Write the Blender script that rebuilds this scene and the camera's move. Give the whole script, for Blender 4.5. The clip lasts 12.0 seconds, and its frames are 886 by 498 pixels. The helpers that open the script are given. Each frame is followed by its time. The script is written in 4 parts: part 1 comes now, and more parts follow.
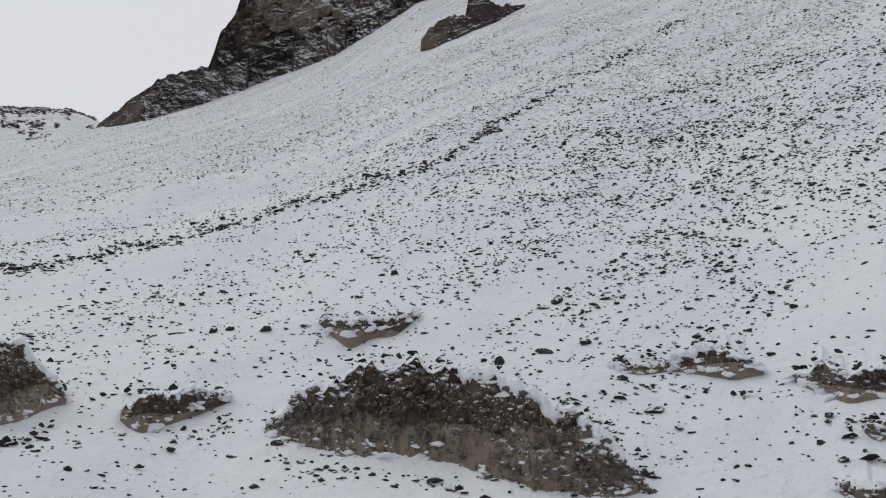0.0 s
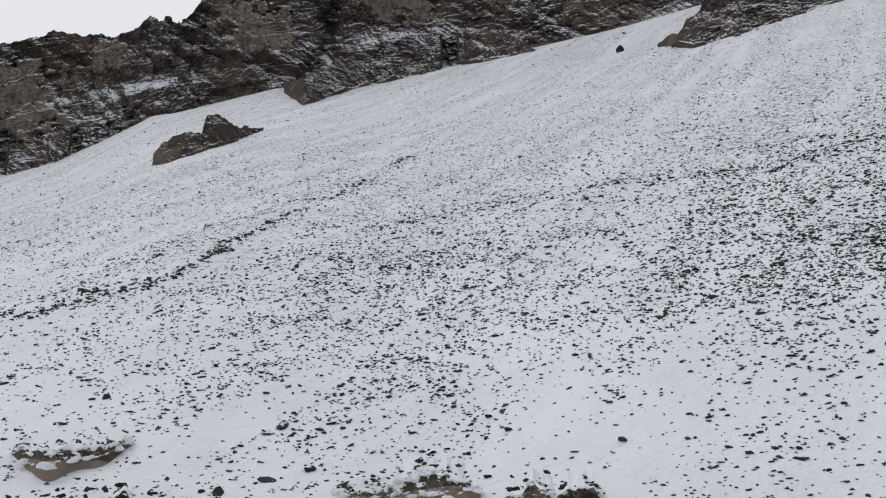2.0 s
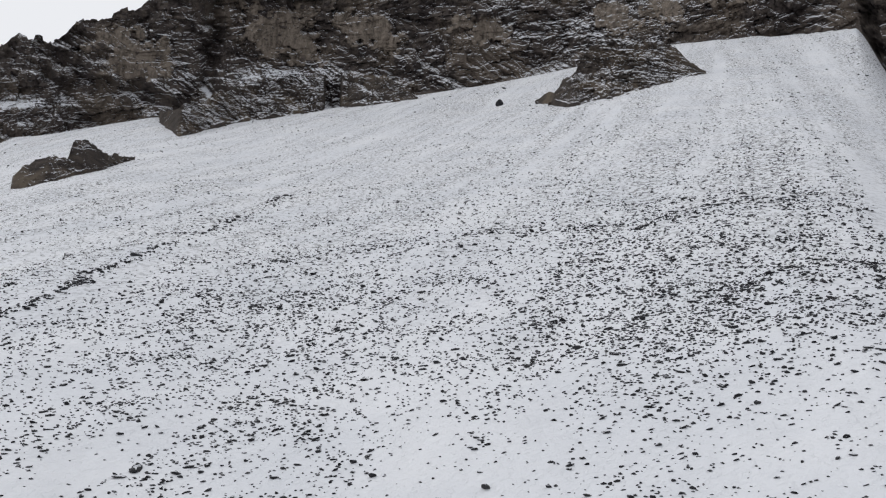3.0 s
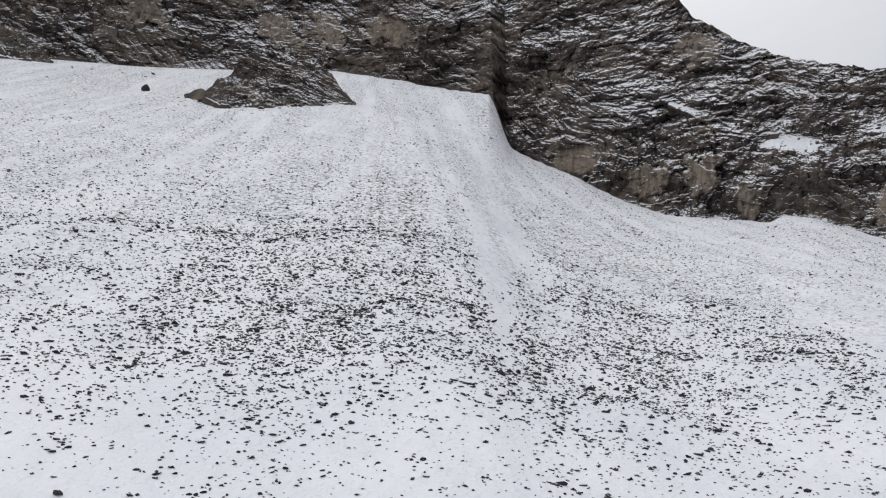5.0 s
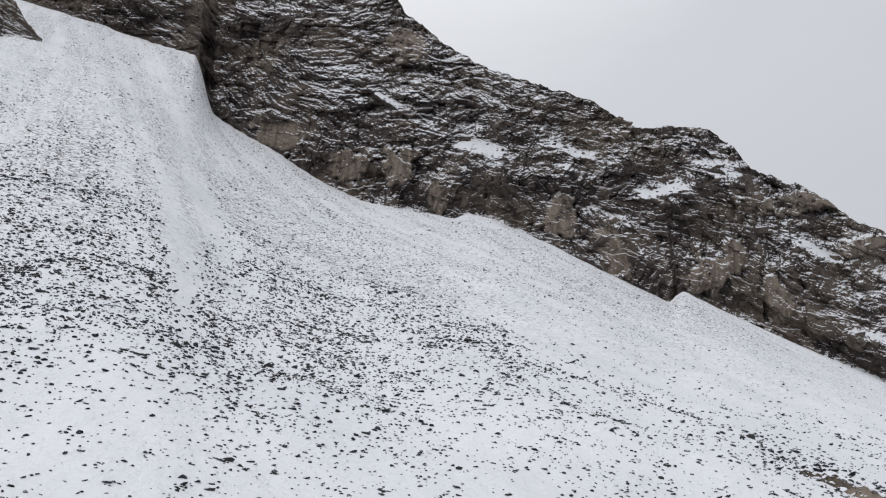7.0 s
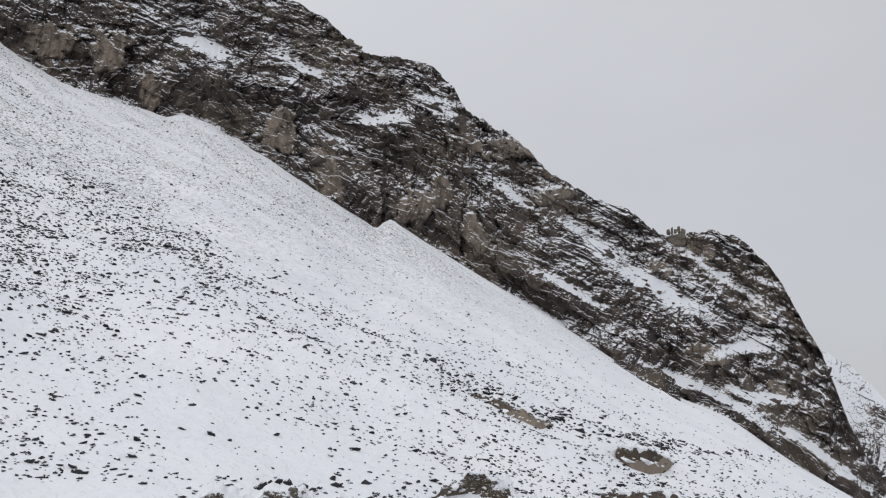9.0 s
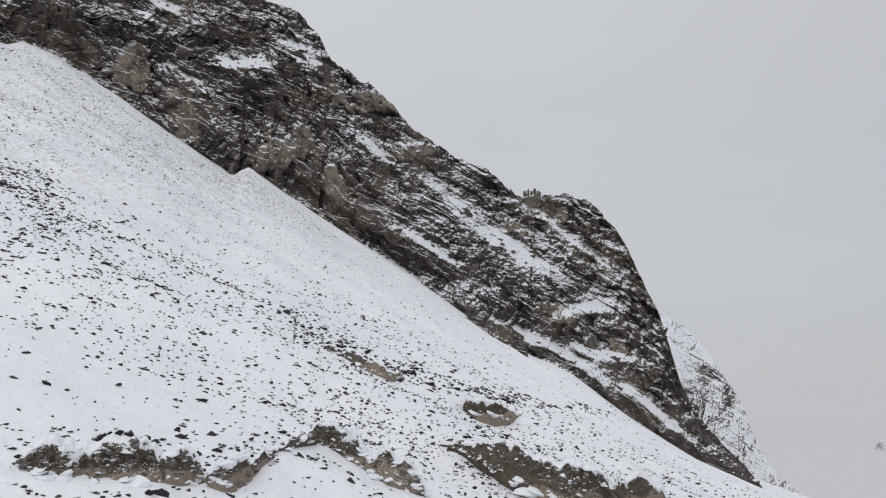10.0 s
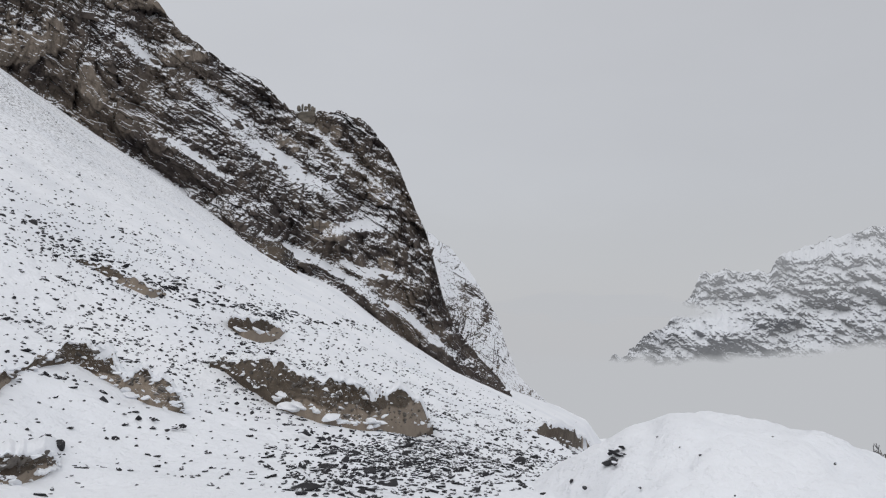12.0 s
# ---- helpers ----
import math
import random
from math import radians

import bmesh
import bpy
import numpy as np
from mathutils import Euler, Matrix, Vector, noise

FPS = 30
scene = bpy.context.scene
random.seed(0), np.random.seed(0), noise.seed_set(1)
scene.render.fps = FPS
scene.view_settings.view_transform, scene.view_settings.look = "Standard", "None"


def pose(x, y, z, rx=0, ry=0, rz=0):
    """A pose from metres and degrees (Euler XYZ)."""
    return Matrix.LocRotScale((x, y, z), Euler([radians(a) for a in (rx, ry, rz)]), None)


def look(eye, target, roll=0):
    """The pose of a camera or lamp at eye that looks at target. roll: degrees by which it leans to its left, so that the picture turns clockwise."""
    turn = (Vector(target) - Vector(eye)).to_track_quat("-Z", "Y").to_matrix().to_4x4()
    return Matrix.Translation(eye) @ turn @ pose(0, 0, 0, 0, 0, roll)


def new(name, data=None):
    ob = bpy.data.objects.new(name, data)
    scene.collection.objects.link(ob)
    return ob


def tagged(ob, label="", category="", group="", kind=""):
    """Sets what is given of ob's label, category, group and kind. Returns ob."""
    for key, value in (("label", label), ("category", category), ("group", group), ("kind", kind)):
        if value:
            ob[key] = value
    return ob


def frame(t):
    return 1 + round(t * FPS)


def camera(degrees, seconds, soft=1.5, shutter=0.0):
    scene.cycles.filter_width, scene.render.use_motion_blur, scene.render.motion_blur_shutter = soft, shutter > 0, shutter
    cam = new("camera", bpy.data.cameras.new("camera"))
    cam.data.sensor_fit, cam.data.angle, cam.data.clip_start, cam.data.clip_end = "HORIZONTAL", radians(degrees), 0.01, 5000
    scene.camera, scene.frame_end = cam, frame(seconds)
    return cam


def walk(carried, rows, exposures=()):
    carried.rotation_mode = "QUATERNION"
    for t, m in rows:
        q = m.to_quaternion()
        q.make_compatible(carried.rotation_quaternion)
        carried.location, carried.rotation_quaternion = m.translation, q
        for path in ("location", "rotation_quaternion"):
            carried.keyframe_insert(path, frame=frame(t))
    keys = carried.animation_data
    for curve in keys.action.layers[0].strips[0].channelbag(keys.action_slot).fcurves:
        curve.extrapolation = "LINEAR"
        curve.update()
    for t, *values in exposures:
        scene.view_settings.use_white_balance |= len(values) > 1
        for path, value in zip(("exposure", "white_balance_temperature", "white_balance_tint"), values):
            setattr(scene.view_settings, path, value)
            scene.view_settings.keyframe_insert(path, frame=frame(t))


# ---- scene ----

cam = camera(54.0, 12.0, soft=1.2)
# seconds, yaw, pitch, roll: somebody stands still and turns with a phone held out in front
SWING = 0.25
ROWS = [
    (0.0, -0.21, 7.89, -1.53),
    (0.5, -5.86, 10.21, -1.25),
    (1.0, -10.73, 12.29, -0.33),
    (1.5, -14.08, 14.26, 0.06),
    (2.0, -17.64, 16.16, 0.37),
    (2.5, -21.94, 17.73, 0.50),
    (2.7, -23.65, 18.30, 0.49),
    (4.3, -41.01, 19.99, -0.20),
    (4.5, -44.19, 19.89, -0.12),
    (5.0, -51.81, 19.65, 0.02),
    (5.5, -57.23, 19.44, 0.04),
    (6.0, -62.34, 19.12, 0.25),
    (6.5, -66.65, 18.86, 0.54),
    (7.0, -72.53, 17.98, 1.12),
    (7.5, -78.39, 16.49, 0.93),
    (7.7, -80.72, 15.95, 0.66),
    (9.3, -94.51, 11.45, -0.35),
    (9.5, -96.07, 10.80, -0.50),
    (10.0, -101.88, 9.48, -0.73),
    (10.5, -105.94, 7.73, -0.40),
    (11.0, -109.16, 6.10, -0.41),
    (11.5, -112.96, 5.15, -0.48),
    (12.0, -116.93, 4.26, -0.80),
]
EXPOSURES = [(0.0, -0.57), (1.5, -0.43), (2.5, -0.34), (4.5, -0.15), (5.5, -0.13), (7.5, -0.14), (9.5, -0.16), (12.0, -0.19)]
walk(cam, [(t, pose(-SWING * math.sin(radians(yaw)), SWING * math.cos(radians(yaw)), 0.0, 90 + pitch, roll, yaw))
           for t, yaw, pitch, roll in ROWS], EXPOSURES)

# ---- world and sun: a bright overcast sky ----
SKY_HIGH, SKY_MID, SKY_LOW = (1.0, 1.01, 1.04), (0.685, 0.70, 0.735), (0.555, 0.563, 0.588)
world = bpy.data.worlds.new("overcast")
world.use_nodes = True
scene.world = world
wn, wl = world.node_tree.nodes, world.node_tree.links
wn.clear()
w_out = wn.new("ShaderNodeOutputWorld")
w_add = wn.new("ShaderNodeAddShader")
w_sky = wn.new("ShaderNodeTexSky")
w_sky.sky_type, w_sky.sun_disc, w_sky.sun_elevation, w_sky.sun_rotation = "NISHITA", False, radians(48), radians(-60)
w_b1, w_b2 = wn.new("ShaderNodeBackground"), wn.new("ShaderNodeBackground")
w_b1.inputs["Strength"].default_value = 0.008
w_co = wn.new("ShaderNodeTexCoord")
w_dot = wn.new("ShaderNodeVectorMath")
w_dot.operation = "DOT_PRODUCT"
w_dot.inputs[1].default_value = (-0.04, 0.60, 0.80)
w_map = wn.new("ShaderNodeMapping")
w_map.inputs["Scale"].default_value = (1.0, 1.0, 2.6)
w_noise = wn.new("ShaderNodeTexNoise")
w_noise.inputs["Scale"].default_value, w_noise.inputs["Detail"].default_value = 1.7, 5.0
w_sum = wn.new("ShaderNodeMath")
w_sum.operation = "MULTIPLY_ADD"
w_sum.inputs[1].default_value = 0.55
w_ramp = wn.new("ShaderNodeValToRGB")
w_ramp.color_ramp.elements[0].position, w_ramp.color_ramp.elements[0].color = -0.0, (*SKY_LOW, 1)
w_mid = w_ramp.color_ramp.elements[1]
w_mid.position, w_mid.color = 0.62, (*SKY_MID, 1)
w_end = w_ramp.color_ramp.elements.new(1.0)
w_end.color = (*SKY_HIGH, 1)
wl.new(w_co.outputs["Generated"], w_dot.inputs[0])
wl.new(w_co.outputs["Generated"], w_map.inputs["Vector"])
wl.new(w_map.outputs["Vector"], w_noise.inputs["Vector"])
wl.new(w_noise.outputs["Fac"], w_sum.inputs[0])
wl.new(w_dot.outputs["Value"], w_sum.inputs[2])
wl.new(w_sum.outputs[0], w_ramp.inputs["Fac"])
wl.new(w_sky.outputs["Color"], w_b1.inputs["Color"])
wl.new(w_ramp.outputs["Color"], w_b2.inputs["Color"])
wl.new(w_b1.outputs[0], w_add.inputs[0])
wl.new(w_b2.outputs[0], w_add.inputs[1])
wl.new(w_add.outputs[0], w_out.inputs["Surface"])

sun = new("sun", bpy.data.lights.new("sun", "SUN"))
sun.data.energy, sun.data.angle, sun.data.color = 0.6, radians(40), (1.0, 0.98, 0.95)
sun.matrix_world = look((-200, 120, 260), (0, 0, 0))


# ---- numbers: noise, knots ----
def lattice(ix, iy, iz, seed):
    h = (ix * 374761393 + iy * 668265263 + iz * 2147483647 + seed * 974634721) & 0xFFFFFFFF
    h = ((h ^ (h >> 13)) * 1274126177) & 0x7FFFFFFF
    h = ((h ^ (h >> 16)) * 1103515245) & 0xFFFFFFFF
    return ((h ^ (h >> 15)) & 0xFFFF) / 32767.5 - 1.0


def vnoise2(x, y, seed):
    x, y = np.broadcast_arrays(np.asarray(x, float), np.asarray(y, float))
    fx, fy = np.floor(x), np.floor(y)
    ix, iy = fx.astype(np.int64), fy.astype(np.int64)
    u, v = x - fx, y - fy
    u, v = u * u * (3 - 2 * u), v * v * (3 - 2 * v)
    a, b = lattice(ix, iy, 0, seed), lattice(ix + 1, iy, 0, seed)
    c, d = lattice(ix, iy + 1, 0, seed), lattice(ix + 1, iy + 1, 0, seed)
    return (a + (b - a) * u) * (1 - v) + (c + (d - c) * u) * v


def vnoise(x, y, z, seed=0):
    """Smooth value noise from -1 to 1 on arrays."""
    if np.ndim(z) == 0:
        return vnoise2(x, y, seed)
    x, y, z = np.broadcast_arrays(np.asarray(x, float), np.asarray(y, float), np.asarray(z, float))
    fx, fy, fz = np.floor(x), np.floor(y), np.floor(z)
    ix, iy, iz = fx.astype(np.int64), fy.astype(np.int64), fz.astype(np.int64)
    u, v, w = x - fx, y - fy, z - fz
    u, v, w = u * u * (3 - 2 * u), v * v * (3 - 2 * v), w * w * (3 - 2 * w)
    out = 0
    for a in (0, 1):
        for b in (0, 1):
            for c in (0, 1):
                out = out + lattice(ix + a, iy + b, iz + c, seed) * (u if a else 1 - u) * (v if b else 1 - v) * (w if c else 1 - w)
    return out


def fbm(x, y, z, octaves=4, seed=0, gain=0.5):
    out, amp = 0, 1.0
    for k in range(octaves):
        out = out + amp * vnoise(x * 2 ** k, y * 2 ** k, z * 2 ** k, seed + k)
        amp *= gain
    return out


def ridged(x, y, z, octaves=4, seed=0):
    out, amp = 0, 1.0
    for k in range(octaves):
        out = out + amp * (1 - 2 * np.abs(vnoise(x * 2 ** k, y * 2 ** k, z * 2 ** k, seed + k)))
        amp *= 0.5
    return out


def smooth(a, b, x):
    t = np.clip((x - a) / (b - a), 0, 1)
    return t * t * (3 - 2 * t)


def knots(pairs):
    xs, ys = [p[0] for p in pairs], [p[1] for p in pairs]
    return lambda x: np.interp(x, xs, ys)


def tan(d):
    return np.tan(np.radians(d))


# ---- materials ----
class Nodes:
    def __init__(self, name):
        self.mat = bpy.data.materials.new(name)
        self.mat.use_nodes = True
        self.n, self.l = self.mat.node_tree.nodes, self.mat.node_tree.links
        self.bsdf = self.n["Principled BSDF"]
        self.geo = self.n.new("ShaderNodeNewGeometry")

    def link(self, a, b):
        self.l.new(a, b)

    def noise(self, scale, detail=4.0, rough=0.55, stretch=(1, 1, 1), warp=0.0):
        m = self.n.new("ShaderNodeMapping")
        m.inputs["Scale"].default_value = stretch
        t = self.n.new("ShaderNodeTexNoise")
        t.inputs["Scale"].default_value, t.inputs["Detail"].default_value, t.inputs["Roughness"].default_value = scale, detail, rough
        t.inputs["Distortion"].default_value = warp
        self.link(self.geo.outputs["Position"], m.inputs["Vector"])
        self.link(m.outputs["Vector"], t.inputs["Vector"])
        return t.outputs["Fac"]

    def ramp(self, fac, *stops):
        r = self.n.new("ShaderNodeValToRGB")
        e = r.color_ramp.elements
        while len(e) < len(stops):
            e.new(0.5)
        for k, (p, c) in enumerate(stops):
            e[k].position = p
            e[k].color = (*c, 1) if isinstance(c, tuple) else (c, c, c, 1)
        self.link(fac, r.inputs["Fac"])
        return r.outputs["Color"]

    def mix(self, fac, a, b, kind="MIX"):
        m = self.n.new("ShaderNodeMix")
        m.data_type, m.blend_type = "RGBA", kind
        for sock, val in ((m.inputs[0], fac), (m.inputs[6], a), (m.inputs[7], b)):
            if isinstance(val, (tuple, float, int)):
                sock.default_value = (*val, 1) if isinstance(val, tuple) else val
            else:
                self.link(val, sock)
        return m.outputs[2]

    def math(self, op, a, b=0.0, c=0.0):
        m = self.n.new("ShaderNodeMath")
        m.operation = op
        for sock, val in zip(m.inputs, (a, b, c)):
            if isinstance(val, (float, int)):
                sock.default_value = val
            else:
                self.link(val, sock)
        return m.outputs[0]

    def up(self, true_normal=True):
        s = self.n.new("ShaderNodeSeparateXYZ")
        self.link(self.geo.outputs["True Normal" if true_normal else "Normal"], s.inputs[0])
        return s.outputs["Z"]

    def bump(self, height, strength, distance):
        b = self.n.new("ShaderNodeBump")
        b.inputs["Strength"].default_value, b.inputs["Distance"].default_value = strength, distance
        self.link(height, b.inputs["Height"])
        self.link(b.outputs["Normal"], self.bsdf.inputs["Normal"])

    def done(self, colour, rough=0.85, spec=0.25):
        if isinstance(colour, tuple):
            self.bsdf.inputs["Base Color"].default_value = (*colour, 1)
        else:
            self.link(colour, self.bsdf.inputs["Base Color"])
        if isinstance(rough, float):
            self.bsdf.inputs["Roughness"].default_value = rough
        else:
            self.link(rough, self.bsdf.inputs["Roughness"])
        self.bsdf.inputs["Specular IOR Level"].default_value = spec
        return self.mat


SNOW_A, SNOW_B = (0.785, 0.803, 0.84), (0.87, 0.88, 0.905)


def snow_material(name="snow"):
    m = Nodes(name)
    soft = m.noise(0.12, 5.0)
    col = m.ramp(soft, (0.35, SNOW_A), (0.65, SNOW_B))
    grit = m.ramp(m.noise(2.6, 3.0, 0.6, (1, 1, 1.6)), (0.44, 1.0), (0.48, 0.0))
    sep = m.n.new("ShaderNodeSeparateXYZ")
    m.link(m.geo.outputs["Position"], sep.inputs[0])
    high = m.ramp(m.math("MULTIPLY", sep.outputs["Z"], 0.01), (0.05, 0.0), (0.25, 0.8))
    turn, pull = m.n.new("ShaderNodeMapping"), m.n.new("ShaderNodeMapping")
    turn.inputs["Rotation"].default_value, pull.inputs["Scale"].default_value = (0, 0, radians(48)), (1.0, 0.05, 0.05)
    lines = m.n.new("ShaderNodeTexNoise")
    lines.inputs["Scale"].default_value, lines.inputs["Detail"].default_value = 0.42, 5.0
    m.link(m.geo.outputs["Position"], turn.inputs["Vector"])
    m.link(turn.outputs["Vector"], pull.inputs["Vector"])
    m.link(pull.outputs["Vector"], lines.inputs["Vector"])
    patch = m.mix(1.0, m.ramp(lines.outputs["Fac"], (0.36, 0.22), (0.60, 1.0)), high, "MULTIPLY")
    col = m.mix(m.mix(1.0, grit, patch, "MULTIPLY"), col, (0.13, 0.125, 0.125))
    m.bump(m.mix(0.14, m.noise(1.6, 6.0, 0.62), m.ramp(m.noise(5.5, 3.0, 0.6), (0.50, 0.0), (0.70, 1.0))), 0.6, 0.22)
    return m.done(col, 0.75, 0.3)


def rock_material(name, stops, snow_line, snow_band=0.16, scale=0.22, strata=(0.5, 0.5, 2.6), warm=(0.17, 0.135, 0.10), per_piece=False, fine=3.0, warm_at=(0.50, 0.62), layer=None, crumb=6.0, fleck=0.9, field=1.0, pale=None):
    """Bare rock with beds, rusty and pale patches, and snow that lies where the face is flat enough."""
    m = Nodes(name)
    col = m.ramp(m.noise(scale, 9.0, 0.66, strata, 0.6), *stops)
    col = m.mix(m.ramp(m.noise(scale * 0.28, 5.0, 0.6), (warm_at[0], 0.0), (warm_at[1], 0.85)), col, warm)
    if pale:
        # smooth slabs of paler rock with dark water streaks
        kind = m.n.new("ShaderNodeAttribute")
        kind.attribute_name = "slab"
        at = m.math("MULTIPLY_ADD", m.math("SUBTRACT", m.noise(0.5, 6.0, 0.65), 0.5), 0.9, kind.outputs["Fac"])
        wash = m.ramp(m.noise(0.9, 6.0, 0.65, (1, 1, 0.13), 0.3), (0.34, 0.40), (0.56, 1.0))
        col = m.mix(m.ramp(at, (0.38, 0.0), (0.52, 0.9)), col, m.mix(1.0, pale, wash, "MULTIPLY"))
    col = m.mix(m.ramp(m.noise(scale * 9, 5.0, 0.7), (0.32, 0.0), (0.70, 1.0)), m.mix(1.0, col, (0.58, 0.58, 0.58), "MULTIPLY"), col)
    if layer:
        # a paler bed of silt across the lower half of the bank
        own = m.n.new("ShaderNodeTexCoord")
        axis = m.n.new("ShaderNodeSeparateXYZ")
        m.link(own.outputs["Generated"], axis.inputs[0])
        at = m.math("MULTIPLY_ADD", m.math("SUBTRACT", m.noise(0.5, 5.0, 0.55), 0.5), 0.62, axis.outputs["Z"])
        col = m.mix(m.ramp(at, (0.15, 0.0), (0.18, 0.85), (0.54, 0.85), (0.565, 0.0)), col, m.mix(m.noise(3.5, 4.0, 0.6), m.mix(1.0, layer, (0.6, 0.58, 0.56), "MULTIPLY"), layer))
    if per_piece:
        col = m.mix(m.math("MULTIPLY", m.geo.outputs["Random Per Island"], 0.34 if layer is None and scale < 2.1 else 0.16), col, (0.145, 0.147, 0.152))
    flat = m.math("MULTIPLY_ADD", m.math("SUBTRACT", m.noise(scale * crumb, 6.0, 0.72), 0.5), fleck, m.up())
    flat = m.math("MULTIPLY_ADD", m.math("SUBTRACT", m.noise(scale * 0.3, 4.0, 0.6), 0.5), field, flat)
    if pale:
        drift = m.n.new("ShaderNodeAttribute")
        drift.attribute_name = "drift"
        flat = m.math("MULTIPLY_ADD", drift.outputs["Fac"], 0.27, flat)
    snow = m.ramp(flat, (snow_line, 0.0), (min(1.0, snow_line + snow_band), 0.92))
    col = m.mix(snow, col, SNOW_A)
    m.bump(m.noise(scale * fine, 8.0, 0.72, (1, 1, 1.8)), 0.7, 0.35 / scale * 0.22)
    return m.done(col, 0.9, 0.2)


SNOW = snow_material()
CLIFF = rock_material("cliff_rock", ((0.28, (0.036, 0.030, 0.030)), (0.46, (0.074, 0.061, 0.056)), (0.60, (0.122, 0.101, 0.087)), (0.78, (0.23, 0.190, 0.157))), 0.655, 0.05, warm=(0.165, 0.134, 0.108), warm_at=(0.50, 0.60), strata=(1.1, 1.1, 0.8), crumb=9.0, fleck=0.62, field=0.55, pale=(0.275, 0.228, 0.185))
CRAG = rock_material("crag_rock", ((0.30, (0.034, 0.029, 0.028)), (0.50, (0.075, 0.062, 0.054)), (0.72, (0.14, 0.114, 0.092))), 0.58, 0.06, scale=0.5, crumb=5.0, fleck=0.55, field=0.7)
EARTH = rock_material("moraine_earth", ((0.30, (0.066, 0.051, 0.039)), (0.50, (0.112, 0.088, 0.067)), (0.72, (0.20, 0.162, 0.125))), 0.74, 0.10, scale=0.9, strata=(0.6, 0.6, 1.5), warm=(0.17, 0.14, 0.11), layer=(0.36, 0.30, 0.24))
PEBBLE = rock_material("bank_stone", ((0.30, (0.08, 0.066, 0.054)), (0.50, (0.16, 0.135, 0.112)), (0.72, (0.28, 0.25, 0.215))), 0.80, scale=2.0, per_piece=True)
STONE = rock_material("scree_stone", ((0.30, (0.0145, 0.0140, 0.0175)), (0.50, (0.028, 0.027, 0.031)), (0.72, (0.056, 0.054, 0.056))), 0.80, 0.05, scale=2.2, warm=(0.042, 0.040, 0.042), per_piece=True, fleck=0.5, field=0.5)
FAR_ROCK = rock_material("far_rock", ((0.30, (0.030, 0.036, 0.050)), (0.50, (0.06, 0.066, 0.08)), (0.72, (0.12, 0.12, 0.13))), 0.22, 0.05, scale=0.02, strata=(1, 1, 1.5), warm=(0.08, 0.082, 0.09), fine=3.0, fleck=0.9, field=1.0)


# ---- mesh helpers ----
def mesh_from(name, verts, faces, mat, shade=False):
    """A mesh from arrays: verts n x 3, faces m x 3 or m x 4."""
    verts, faces = np.ascontiguousarray(verts, dtype=np.float32), np.ascontiguousarray(faces, dtype=np.int32)
    me = bpy.data.meshes.new(name)
    k = faces.shape[1]
    me.vertices.add(len(verts))
    me.vertices.foreach_set("co", verts.ravel())
    me.loops.add(faces.size)
    me.loops.foreach_set("vertex_index", faces.ravel())
    me.polygons.add(len(faces))
    me.polygons.foreach_set("loop_start", np.arange(0, faces.size, k, dtype=np.int32))
    me.polygons.foreach_set("loop_total", np.full(len(faces), k, dtype=np.int32))
    me.materials.append(mat)
    me.update(calc_edges=True)
    me.polygons.foreach_set("use_smooth", np.full(len(faces), shade))
    return me


def grid_faces(rows, cols, wrap=False):
    i, j = np.meshgrid(np.arange(rows - 1), np.arange(cols if wrap else cols - 1), indexing="ij")
    j2 = (j + 1) % cols
    return np.stack([i * cols + j, i * cols + j2, (i + 1) * cols + j2, (i + 1) * cols + j], -1).reshape(-1, 4)


def polar(az, r, z):
    a = np.radians(az)
    return np.stack(np.broadcast_arrays(r * np.sin(a), r * np.cos(a), z), -1)


# ---- the lie of the land, by bearing from the viewpoint (0 ahead at the start, 90 to the right) ----
FOOT = 14.0
CLIFF_FOOT = knots([(-27.7, 12.1), (-22.2, 14.2), (-12.6, 17.9), (-7.5, 20.2), (-2.2, 23.6), (5.9, 26.2), (18.3, 28.0),
                    (24.6, 29.0), (35.5, 30.3), (43.5, 31.0), (48.6, 30.6), (55.5, 29.6), (56.6, 26.2), (58.5, 25.3), (61.1, 24.15), (64.4, 22.35), (67.4, 21.15), (71.5, 20.4), (73.9, 19.9), (74.6, 20.3), (76.5, 19.8), (80.3, 18.0),
                    (85.3, 15.2), (88.15, 13.5), (88.4, 14.6), (94.1, 11.0), (99.6, 7.8), (103.3, 5.2), (107.5, 2.6), (110.1, 1.5), (114, -1.5), (117.7, -3.8), (121.3, -5.3), (124.6, -6.7), (126.7, -7.8)])
SLOPE_EL = knots([(-180, -8), (-70, 2), (-40, 8.5)] + [(float(a), float(CLIFF_FOOT(a))) for a in np.arange(-27.7, 126.8, 0.5)] + [(129, -13), (132, -18), (140, -20), (165, -18), (180, -8)])
TABLE_AZ = np.linspace(-180, 180, 1441)


def widen(n):
    return np.convolve(np.pad(SLOPE_EL(TABLE_AZ), n // 2, mode="wrap"), np.hanning(n) / np.hanning(n).sum(), mode="valid")


SHARP_EL = widen(3)
BROAD_EL = np.convolve(np.pad(np.minimum(widen(61), SHARP_EL), 15, mode="wrap"), np.hanning(31) / np.hanning(31).sum(), mode="valid")


def BASE_EL(az):
    return np.interp(az, TABLE_AZ, SHARP_EL)


